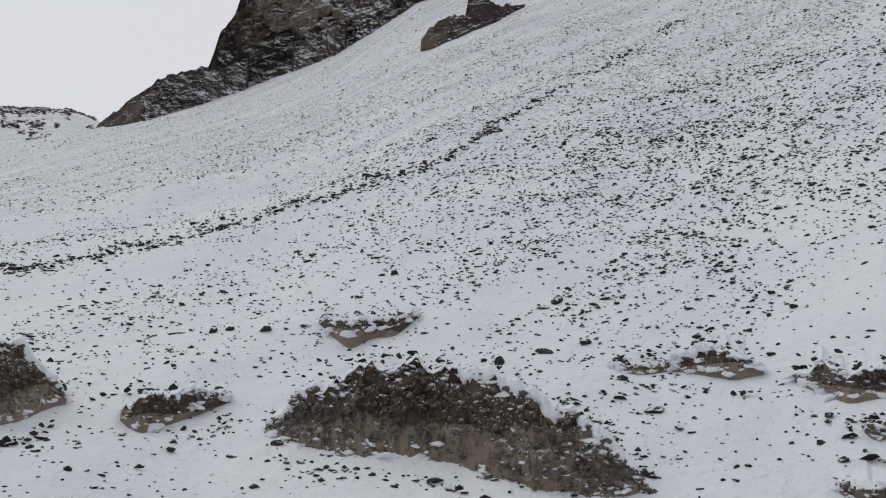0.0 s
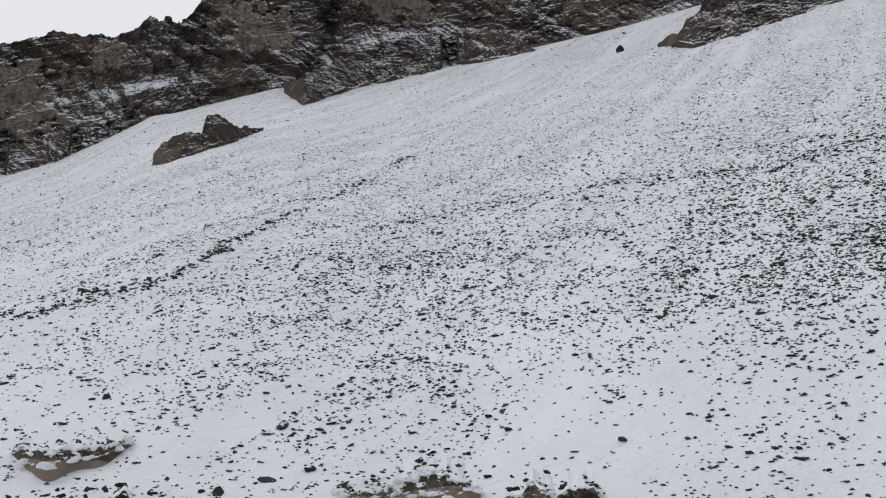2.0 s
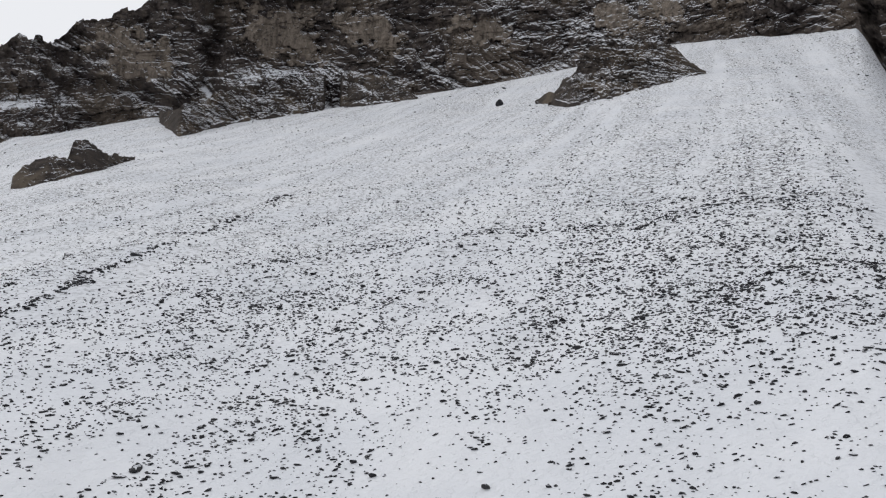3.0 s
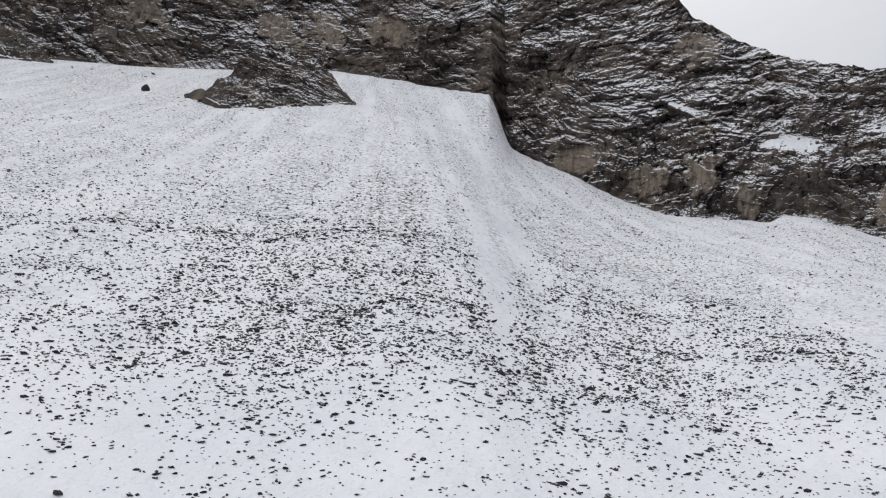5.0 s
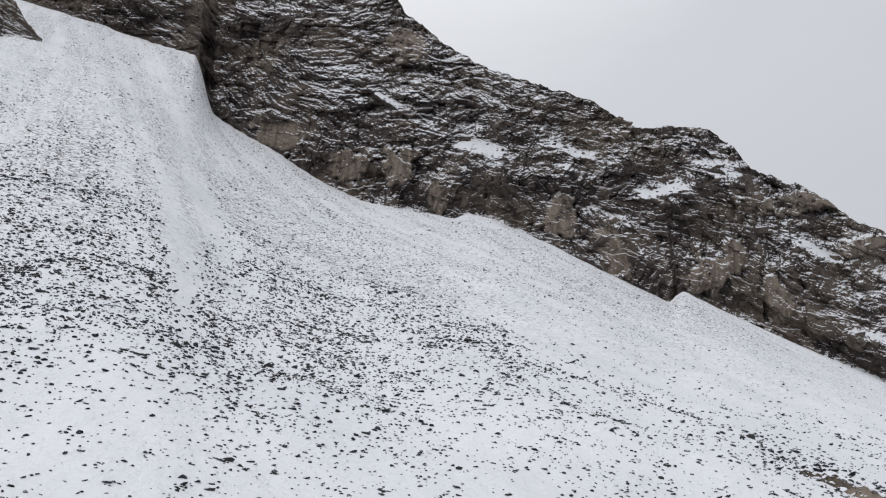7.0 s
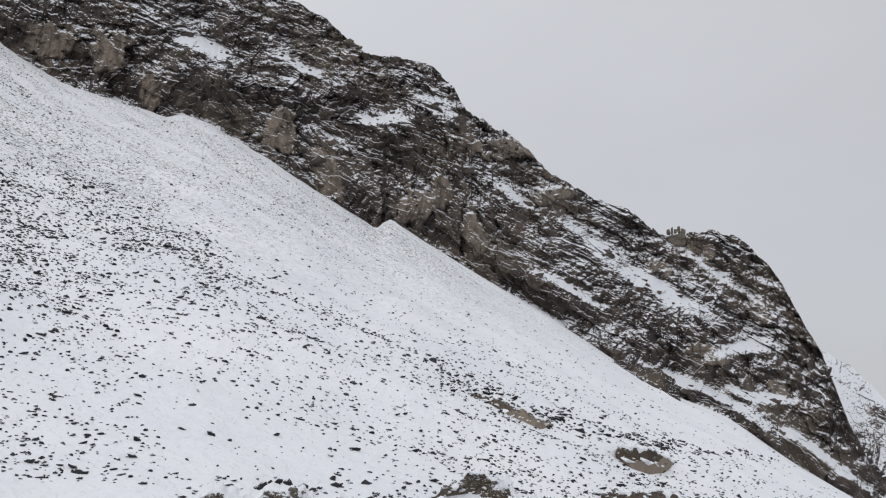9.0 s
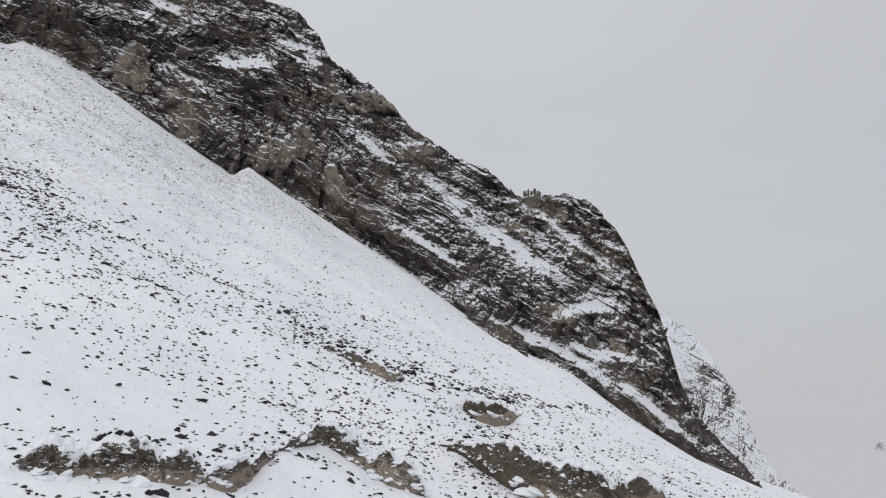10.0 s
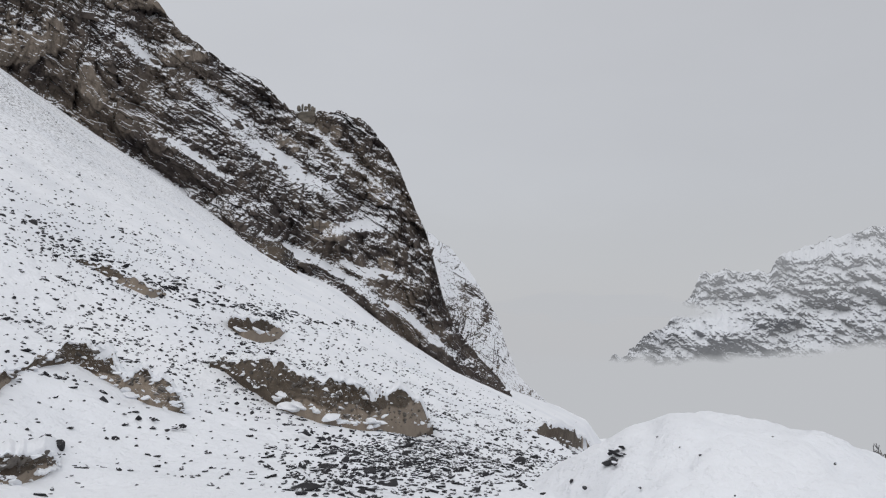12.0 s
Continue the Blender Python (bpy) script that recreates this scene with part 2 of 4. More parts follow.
BASE_R = knots([(-180, 150), (-60, 230), (-28, 230), (0, 212), (25, 204), (45, 202), (52, 196), (58, 180), (70, 152), (90, 135), (110, 142), (127, 165), (150, 170), (180, 150)])
FOOT_Z = knots([(-180, -2.2), (-60, -2.4), (-28, -2.3), (0, -2.35), (14, -2.2), (30, -1.5), (55, -1.1), (78, -1.7), (95, -2.6), (110, -2.75), (127, -3.2), (150, -3.6), (180, -2.2)])
FAR_EL = knots([(-180, 6), (-120, 9), (-60, 13), (-40, 13.6), (-28, 14.3), (-24.3, 14.6), (-21, 13.9), (-10, 12), (60, 8), (100, 2), (118, -7), (127, -11), (150, -11), (165, -4), (180, 6)])


def land(az, r):
    az, r = np.broadcast_arrays(np.asarray(az, float), np.asarray(r, float))
    rb = BASE_R(az)
    zb = rb * tan(BASE_EL(az))
    zf = FOOT_Z(az)
    near = -1.65 + (zf + 1.65) * smooth(1.5, FOOT, r)
    s = np.clip((r - FOOT) / (rb - FOOT), 0, 1)
    crest = rb * tan(np.interp(az, TABLE_AZ, BROAD_EL))
    crest = crest + (zb - crest) * smooth(0.60, 1.0, s)
    slope = zf + (crest - zf) * (0.80 * s + 0.20 * s ** 1.8)
    far_r = 620.0
    s2 = np.clip((r - rb) / (far_r - rb), 0, 1)
    zfar = far_r * tan(FAR_EL(az))
    back = zb + (zfar - zb) * smooth(0, 1, s2)
    s3 = np.clip((r - far_r) / 3800.0, 0, 1)
    beyond = zfar + (-260.0 - zfar) * smooth(0, 0.35, s3)
    return np.where(r < FOOT, near, np.where(r < rb, slope, np.where(r < far_r, back, beyond)))


def ground_z(az, r):
    """The land with its gullies, hummocks and far hills."""
    az, r = np.broadcast_arrays(np.asarray(az, float), np.asarray(r, float))
    z = land(az, r)
    x, y = r * np.sin(np.radians(az)), r * np.cos(np.radians(az))
    across = x * math.cos(radians(50)) - y * math.sin(radians(50))
    along = x * math.sin(radians(50)) + y * math.cos(radians(50))
    fade = smooth(3, 20, r) * (1 - 0.75 * smooth(0.80, 1.0, r / BASE_R(az)) * (1 - smooth(1.1, 1.4, r / BASE_R(az))))
    z = z + fade * (0.55 * smooth(25, 90, r) * fbm(across / 16, along / 90, 0, 3, 3) + 0.16 * fbm(x / 3.1, y / 3.1, 0, 4, 9) + 0.35 * smooth(10, 30, r) * fbm(x / 11, y / 11, 0, 3, 21))
    return z + smooth(300, 700, r) * 14 * fbm(x / 160, y / 160, 0, 4, 5)


def meet(az, el):
    """Distance at which a sight line of that bearing and elevation first comes upon the slope."""
    az, el = np.asarray(az, float), np.asarray(el, float)
    rs = 9.0 * (30.0 ** np.linspace(0, 1, 60))
    over = np.stack([land(az, r) - r * tan(el) for r in rs])
    first = np.argmax(over > 0, 0)
    first = np.where((over > 0).any(0), first, len(rs) - 1)
    a, b = rs[np.maximum(first - 1, 0)], rs[first]
    for _ in range(14):
        m = (a + b) / 2
        hit = land(az, m) > m * tan(el)
        a, b = np.where(hit, a, m), np.where(hit, m, b)
    return (a + b) / 2


# ---- ground: one sheet from the feet to the horizon ----
seen = np.linspace(-36, 152, 1050)
rest = np.linspace(152, 324, 90)[1:-1]
G_AZ = np.concatenate([seen, rest])
G_AZ = np.where(G_AZ > 180, G_AZ - 360, G_AZ)
G_R = np.concatenate([[0.001], np.geomspace(1.2, 12, 24)[:-1], np.geomspace(12, 250, 250), np.geomspace(260, 4600, 46)])
az_g, r_g = np.meshgrid(G_AZ, G_R)
ground = new("ground", mesh_from("ground", polar(az_g, r_g, ground_z(az_g, r_g)).reshape(-1, 3), grid_faces(len(G_R), len(G_AZ), True), SNOW, True))
tagged(ground, "snow-covered scree slope rising from a moraine hollow", "ground", kind="structure")


# ---- cliffs and outcrops ----
def terrace(q, sharp):
    f = np.floor(q)
    return f + smooth(0.5 - sharp, 0.5 + sharp, q - f)


def soften(a, n):
    n = min(n, len(a) // 4 * 2 + 1)
    w = np.hanning(n + 2)[1:-1]
    return np.convolve(np.pad(a, n // 2, mode="edge"), w / w.sum(), mode="valid")[:len(a)]


def blocks(s, z, wide, tall, seed):
    """Jointed rock: every block stands out by its own amount, from -1 to 1."""
    col = np.floor(s / wide).astype(np.int64)
    shift = lattice(col, 0, 0, seed + 3) * tall
    return lattice(col, np.floor((z + shift) / tall).astype(np.int64), 0, seed)


def steps(s, z, wide, tall, sharp, seed):
    """Short ledges: each column of blocks has its own levels, so that no ledge runs on."""
    at = s / wide + 0.35 * vnoise(s / (1.7 * wide), z / (2.5 * wide), 0, seed + 5)
    q = z / tall + 1.7 * lattice(np.floor(at).astype(np.int64), 0, 0, seed)
    q = q + 0.25 * vnoise(s / (0.5 * wide), z / tall, 0, seed + 6)
    return (terrace(q, sharp) - q) * tall


def wall(foot_el, top_el, az0, az1, cols, rows, lean, step, rough, ledge, back, seed=0, features=(), slabs=(), marks=None, bury=1.2, dip=0.12, jag=0.2, base_r=None, even=31, fringe=0.0, sunk=0.0, tiers=False, ragged=0.0, craggy=False):
    """Bearing, distance and height of a rock wall between two curves of elevation over bearing, with beds, joints, buttresses and a back slope."""
    az = np.linspace(az0, az1, cols)
    eb = foot_el(az)
    if ragged:
        eb = soften(eb, int(cols * 0.14) * 2 + 1)
    rb = base_r(az) if base_r else soften(meet(az, eb), even)
    wide = np.maximum((soften(top_el(az), int(cols * 0.06) * 2 + 1) if ragged else top_el(az)) - eb, 0.02)
    if ragged:
        ends = (az - az0) / (az1 - az0)
        wide = wide * np.sqrt(smooth(0, 0.06, ends) * smooth(0, 0.06, 1 - ends)) + 0.02
    s = np.cumsum(rb * np.radians(az1 - az0) / cols)[None, :] + seed * 37.0
    some = np.minimum(1, wide / (3 * jag))
    et = eb + wide + jag * some * (0.6 * fbm(s[0] / (step * 0.35), 0, 0, 5, seed + 40, 0.6) + 0.5 * blocks(s[0], 0 * s[0], step * 0.1, 1.0, seed + 41) * vnoise(s[0] / step, 0, 0, seed + 42))
    eb = eb - sunk + fringe * some * fbm(s[0] / (step * 0.35), 0, 0, 5, seed + 45)
    if ragged:
        et = et - np.minimum(wide, 1.3) * ragged * np.clip(fbm(s[0] / (step * 1.1), 0, 0, 3, seed + 46), 0, 1)
        eb = eb + np.minimum(wide, 1.3) * ragged * np.clip(fbm(s[0] / (step * 0.9), 0, 0, 3, seed + 48), 0, 1)
        et = et - np.minimum(wide, 1.3) * 0.22 * np.abs(fbm(s[0] / (step * 0.22), 0, 0, 3, seed + 47))
        eb = eb + np.minimum(wide, 1.3) * 0.22 * np.abs(fbm(s[0] / (step * 0.25), 0, 0, 3, seed + 49))
    et = np.maximum(et, eb + 0.02)
    v = np.linspace(0, 1, rows)[:, None]
    el = eb + (et - eb) * v
    zb = rb * tan(eb)
    h = rb * (tan(el) - tan(eb)) / (1 - lean * tan(el))
    z = zb + h
    S = s + 0.28 * step * fbm(s / (step * 1.6), z / (step * 1.6), 0, 4, seed + 1)
    Z = z + 0.20 * step * fbm(s / (step * 1.7), z / (step * 1.7), 0, 4, seed + 4)
    low = fbm(S / (step * 2.6), z / (step * 2.6), 0, 3, seed + 50)
    zone = smooth(0.22, 0.60, (el - eb) / (et - eb) + 0.42 * low)
    left = 1 - smooth(0.04, 0.26, (el - eb) / (et - eb) + 0.22 * low)
    zone = left + (zone - left) * smooth(22, 36, az)
    if not tiers:
        zone = smooth(-0.35, 0.40, low)
    fall = lean * (0.45 + 1.15 * zone) if tiers else lean + 0 * zone
    out = np.concatenate([0 * h[:1], np.cumsum(np.diff(h, axis=0) * 0.5 * (fall[1:] + fall[:-1]), axis=0)])
    if craggy:
        # buttresses and gullies, jointed blocks, and three orders of short broken ledges along the dip
        k = step / 17.0
        tilt = dip(az)[None, :] if callable(dip) else dip + 0 * s
        Y = z - np.cumsum(tilt * np.gradient(s[0])[None, :], axis=1) + k * (1.3 * fbm(s / (13 * k), z / (11 * k), 0, 3, seed + 6) + 0.6 * fbm(s / (2.4 * k), z / (2.0 * k), 0, 3, seed + 7))
        free = 0.20 + 0.80 * zone
        bulk = 2.6 * ridged(S / (19 * k), Z / (42 * k), 0, 3, seed + 20) + 1.5 * ridged((S + 0.5 * Z) / (7 * k), Z / (13 * k), 0, 3, seed + 23) + (0.3 + 0.7 * free) * 0.95 * fbm(s / (3.0 * k), z / (2.6 * k), 0, 5, seed + 30, 0.62)
        joint = 0.85 * blocks(S, Y, 5.5 * k, 6.2 * k, seed) + 0.55 * blocks(S + 0.35 * Z, Y, 2.3 * k, 2.7 * k, seed + 1) + 0.30 * blocks(S - 0.3 * Z, Y + 0.2 * s, 1.05 * k, 1.1 * k, seed + 2)
        bulk = bulk + 0.55 * ridged((S + 0.15 * Z) / (2.3 * k), Z / (8 * k), 0, 3, seed + 33)
        push = rough * k * (bulk + 1.1 * joint)
        for wide_k, gap, sharp, size, sd in ((5.0, 4.2, 0.12, 0.65, 61), (1.9, 1.7, 0.18, 0.95, 64), (0.95, 0.8, 0.25, 0.85, 67)):
            mask = smooth(-0.45, 0.45, fbm(s / (3.2 * gap * k), z / (2.4 * gap * k), 0, 3, seed + sd + 1) + 0.3 * (zone - 0.5))
            push = push + ledge * free * mask * steps(S + 0.25 * Z, Y, wide_k * k, gap * k, sharp, seed + sd) * max(lean, 0.42) * size
    else:
        Y = z + dip * s + 0.10 * step * fbm(s / (step * 1.3), z / (step * 1.0), 0, 3, seed + 6)
        q = Y / step + 0.30 * fbm(s / (step * 0.6), z / step, 0, 3, seed + 12)
        beds = (terrace(q, 0.16) - q) * step * lean * (0.10 + 0.70 * zone)
        q = Y / (step * 0.13)
        beds = beds + (terrace(q, 0.25) - q) * step * 0.13 * lean * 0.75 * zone * smooth(-0.5, 0.5, vnoise(s / step, z / step, 0, seed + 9))
        bulk = 1.0 * ridged(S / (step * 2.1), Z / (step * 3.2), 0, 4, seed + 20) + (1 - zone) * 0.50 * ridged(S / (step * 0.5), Z / (step * 2.6), 0, 3, seed + 25)
        bulk = bulk + (0.16 + 0.45 * zone) * fbm(s / (step * 0.26), z / (step * 0.28), 0, 5, seed + 30, 0.66)
        bulk = bulk + 0.30 * ridged((S + 0.3 * Z) / (step * 0.24), Z / (step * 1.1), 0, 3, seed + 27)
        joint = 0.070 * step * blocks(S, Y + 0.05 * s, step * 0.40, step * 0.42, seed) + 0.050 * step * blocks(S + 0.3 * Z, Y + 0.08 * s, step * 0.15, step * 0.12, seed + 1)
        joint = joint + (0.3 + 0.7 * zone) * 0.026 * step * blocks(S - 0.4 * Z, Y + 0.3 * S, step * 0.07, step * 0.05, seed + 2)
        push = ledge * (beds + joint) + rough * bulk
    calm, slab = 0 * push, 0 * push
    for fa, fe, wa, we in slabs:
        at = (np.abs((az[None, :] - fa + 0.25 * (el - fe)) / wa) ** 3 + np.abs((el - fe) / we) ** 3) ** 0.33 + 0.42 * fbm(s / (step * 0.22), z / (step * 0.30), 0, 5, seed + 77, 0.6)
        slab = np.maximum(slab, 1 - smooth(0.70, 1.05, at))
    push = push * (1 - 0.62 * slab) + 0.5 * slab * ridged(S / (step * 0.18), Z / (step * 0.9), 0, 3, seed + 79)
    for fa, fe, wa, we, deep, tilt in features:
        side = np.exp(-((az[None, :] - fa - 0.25 * fbm(z / (step * 0.3), s / step, 0, 3, seed + 70)) / wa) ** 2)
        level = el - fe - tilt * (az[None, :] - fa) + 0.3 * fbm(s / (step * 0.4), z / step, 0, 3, seed + 71)
        out = out + deep * side * smooth(-we, we, level)
        if deep > 0:
            calm = np.maximum(calm, side * np.exp(-(level / (1.5 * we)) ** 2))
    push = push * (1 - 0.55 * calm)
    if marks is not None:
        marks["slab"], marks["drift"] = slab, np.clip(calm + marks.get("snowy", 0.0) * smooth(-0.9, 0.1, low), 0, 2)
    thin = np.minimum(1, rb * np.radians(et - eb) / (1.3 * step))
    r = rb + out + push * thin * (0.35 + 0.65 * smooth(0, 0.08, v))
    z = r * tan(el) - bury * (1 - smooth(0, 0.03, v)) * thin
    if not base_r:
        z[0] = np.minimum(z[0], ground_z(az, r[0]) - 0.25)
    rk, zk = [r], [z]
    for f in (0.04, 0.15, 0.4, 1.0):
        rr = r[-1] + back * f
        rk.append(rr[None, :])
        zk.append((z[-1] * (1 - f) + (np.minimum(land(az, rr), z[-1]) - 0.03 * back) * f)[None, :] - 0.01 * back)
    return az, np.concatenate(rk), np.concatenate(zk), rows


TOP_EL = knots([(-22.6, 14.0), (-20.3, 16.3), (-18.7, 17.6), (-15.9, 18.6), (-15.3, 20.8), (-14.4, 22.3), (-13.8, 24.1), (-12, 25.9), (-8.7, 27.6), (-5.5, 28.0),
                (-3.6, 28.9), (-3, 29.7), (-0.9, 29.1), (0.2, 30.6), (3.4, 32.5), (8, 35), (16, 38.5), (30, 41), (48, 41.5), (58, 39.5), (64, 37), (68.9, 34.8),
                (70.6, 33.1), (72.8, 31.8), (75.2, 30.1), (80, 28.5), (83.7, 26.9), (86.8, 24.9), (88.7, 24.7), (91.4, 24.2), (93, 23.2), (93.9, 21.5), (96.5, 20.1),
                (99.6, 17.4), (101.6, 16.2), (104.7, 14.6), (106.6, 12.9), (108.3, 13.1), (110, 13), (111.5, 12.4), (113.1, 10.8), (113.9, 9.2), (115.0, 6.7), (115.8, 5.2), (116.4, 3.2), (116.9, 1.3), (117.6, -0.6), (119, -2.3), (120.5, -3.9), (121.3, -5.0), (121.6, -5.3)])
BED_DIP = knots([(-22, 0.40), (-5, 0.30), (20, 0.10), (45, -0.05), (60, -0.28), (90, -0.42), (105, -0.62), (121, -0.75)])
# shelves on the face: bearing, elevation, half width, half height, depth, tilt
SHELVES = ((76.0, 24.4, 1.9, 0.55, 9.0, -0.15), (76.5, 21.9, 1.6, 1.0, -4.0, 0), (88.0, 21.0, 1.8, 0.35, 4.5, 0.05), (92.2, 21.6, 1.5, 0.7, 4.0, -0.3), (106.5, 9.6, 4.2, 0.7, 8.0, -0.62), (103.3, 12.2, 2.6, 0.45, 5.0, -0.6),
           (111.2, 5.6, 1.7, 0.5, 5.0, 0.15), (108.0, 3.6, 3.2, 0.35, 4.5, -0.5), (112.4, 2.6, 2.0, 0.35, 4, -0.3), (115, -0.8, 3, 0.4, 4, -0.7), (96.9, 16.1, 1.8, 0.4, 4.0, -0.5), (109.6, 10.6, 1.8, 0.3, 4.0, -0.7),
           (69, 27.8, 1.6, 0.25, 3.0, -0.3), (82, 24.0, 2.0, 0.25, 3.0, -0.4), (101.0, 9.4, 1.6, 0.3, 3.0, -0.6),
           (-4, 24.8, 5.0, 0.5, 2.0, 0.3), (14, 29.5, 6.0, 0.5, 1.5, 0.1), (9.6, 28.0, 0.6, 1.0, 8.0, 0), (9.6, 35.5, 0.6, 1.0, -8.0, 0))
# smooth pale slabs: bearing, elevation, half width, half height
SLABS = ((90.7, 15.7, 2.1, 1.7), (72.6, 21.4, 0.8, 1.2), (70.0, 23.4, 1.3, 1.3), (61.5, 25.4, 2.4, 1.1), (66.0, 23.4, 1.4, 1.2), (80.8, 19.6, 1.3, 1.5), (84.6, 17.2, 0.9, 1.7), (96.6, 19.0, 2.0, 0.8), (100.2, 15.8, 1.8, 0.6),
         (109.4, 5.1, 1.2, 0.65), (106.3, 11.1, 0.75, 0.7), (109.2, 11.8, 0.9, 0.8), (112.4, 8.0, 0.5, 1.0), (70.5, 31.0, 1.6, 1.0), (94.3, 13.6, 0.8, 1.3), (113.0, 3.2, 0.6, 0.7),
         (4.5, 29.8, 3.2, 1.4), (14.5, 32.4, 3.0, 1.6), (20.8, 32.8, 2.6, 1.2), (39.3, 33.2, 1.9, 1.0), (43.0, 33.2, 1.2, 1.3), (47.6, 33.6, 2.0, 1.2), (-10.2, 23.2, 3.0, 2.4), (-5.4, 26.8, 1.4, 1.0), (29.7, 33.0, 2.2, 0.9))
marks = {}
c_az, c_r, c_z, c_rows = wall(CLIFF_FOOT, TOP_EL, -22.5, 121.5, 2000, 290, 0.42, 17.0, 1.0, 1.0, 170.0, 2, jag=0.36, base_r=BASE_R, sunk=0.5, bury=2.0, tiers=True, craggy=True, dip=BED_DIP, features=SHELVES, slabs=SLABS, marks=marks)


def marked(me, found, rows):
    """Keep on the mesh where slabs and drifts lie."""
    for key in ("slab", "drift"):
        layer = me.attributes.new(key, "FLOAT", "POINT")
        layer.data.foreach_set("value", np.concatenate([found[key], np.repeat(found[key][-1:], rows - len(found[key]), 0)]).astype(np.float32).ravel())
    return me


cliff = new("cliff", marked(mesh_from("cliff", polar(c_az[None, :], c_r, c_z).reshape(-1, 3), grid_faces(len(c_r), len(c_az)), CLIFF), marks, len(c_r)))
tagged(cliff, "dark brown layered rock cliff dusted with snow on its ledges", "cliff", kind="structure")

marks = {"snowy": 2.0}
p_az, p_r, p_z, p_rows = wall(knots([(112, 0.0), (117.7, -3.9), (121.3, -5.4), (124.8, -6.8), (126.4, -7.7)]),
                              knots([(112, 8), (115.8, 5.4), (117.5, 4.3), (119.2, 1.9), (120.5, -0.1), (121.1, -1.9), (122, -4.0), (123.5, -5.4), (124.9, -6.6), (126.4, -7.65)]),
                              112, 126.4, 360, 150, 1.5, 9.0, 0.45, 0.6, 60.0, 7, jag=0.14, base_r=lambda a: BASE_R(a) + 30, sunk=0.5, craggy=True, dip=-0.8, marks=marks)
spur = new("cliff_spur", marked(mesh_from("cliff_spur", polar(p_az[None, :], p_r, p_z).reshape(-1, 3), grid_faces(len(p_r), len(p_az)), CLIFF), marks, len(p_r)))
tagged(spur, "snowy shoulder of the cliff falling towards the valley", "cliff", kind="structure")


def part(name, me, parent, label=""):
    ob = new(name, me)
    ob.parent = parent
    return tagged(ob, label)


def stone_shape(seed, level=1, flat=0.6):
    """Points and triangles of an angular stone about 1 in radius."""
    rnd = random.Random(seed)
    bm = bmesh.new()
    if level:
        bmesh.ops.create_icosphere(bm, subdivisions=level, radius=1.0)
    else:
        bmesh.ops.create_cone(bm, cap_ends=True, segments=5, radius1=1.0, radius2=0.35, depth=1.2)
    cuts = [(Vector((rnd.uniform(-1, 1), rnd.uniform(-1, 1), rnd.uniform(-1, 1))).normalized(), rnd.uniform(0.36, 0.82)) for _ in range(12)]
    sx, sy, sz = rnd.uniform(0.9, 1.4), rnd.uniform(0.5, 0.9), flat * rnd.uniform(0.75, 1.2)
    for v in bm.verts:
        for n, d in cuts:
            over = v.co.dot(n) - d
            if over > 0:
                v.co -= n * over
        v.co = Vector((v.co.x * sx, v.co.y * sy, v.co.z * sz)) * rnd.uniform(0.9, 1.1)
    bm.verts.index_update()
    bmesh.ops.triangulate(bm, faces=bm.faces[:])
    vs = np.array([v.co[:] for v in bm.verts])
    fs = np.array([[v.index for v in f.verts] for f in bm.faces])
    bm.free()
    return vs, fs


LOOSE = [mesh_from("loose_block", *stone_shape(700 + k, 2, 0.8), CRAG) for k in range(6)]


def outcrop(bottom, top, label, lean=0.5, step=3.0, rough=0.5, cols=120, rows=40, back=6.0, seed=1, jag=0.30, ledge=0.8, loose=14):
    """A crag on the slope with the blocks that have come away at its foot."""
    rnd = random.Random(seed)
    thing = tagged(new("rock_outcrop", None), label, "rock outcrop", "outcrops on the scree")
    az, r, z, n = wall(knots(bottom), knots(top), bottom[0][0], bottom[-1][0], cols, rows, lean, step, rough, ledge, back, seed, jag=jag, even=15, bury=0.6, fringe=0.22, craggy=True, dip=0.25 if bottom[0][0] < 30 else -0.2)
    part("crag", mesh_from("crag", polar(az[None, :], r, z).reshape(-1, 3), grid_faces(len(r), len(az)), CRAG), thing)
    for k in range(loose):
        j = rnd.randrange(3, cols - 3)
        size = rnd.uniform(0.25, 0.75)
        p = polar(az[j:j + 1], r[0, j] - rnd.uniform(0.0, 0.9), z[0, j] + 0.45)[0]
        ob = part("loose_block", LOOSE[rnd.randrange(6)], thing)
        ob.matrix_world = pose(p[0], p[1], float(ground_z(az[j], np.hypot(p[0], p[1]))) + 0.15 * size, rnd.uniform(-15, 15), rnd.uniform(-15, 15), rnd.uniform(0, 360)) @ Matrix.Diagonal((size, size, size, 1))


outcrop([(-1.9, 20.7), (0.5, 21.4), (2.9, 22.4), (5.2, 23.5)], [(-1.9, 21.3), (-0.8, 22.4), (1.1, 23.1), (1.3, 24.1), (2.2, 24.3), (2.8, 23.7), (5.2, 23.6)],
        "dark jagged rock outcrop standing out of the snowy scree", step=8.0, rough=0.9, seed=3, cols=200, rows=60)
outcrop([(33.2, 28.3), (35.8, 27.9), (40, 28.3), (45.4, 28.9)], [(33.2, 28.4), (35, 29.2), (36.3, 29.9), (37.2, 31.2), (39, 31.8), (40.7, 31.9), (43.5, 30.8), (45, 29.2), (45.4, 29.0)],
        "large brown outcrop with snow-dusted beds on the scree", step=9.0, rough=1.0, seed=5, cols=300, rows=90, back=14.0)
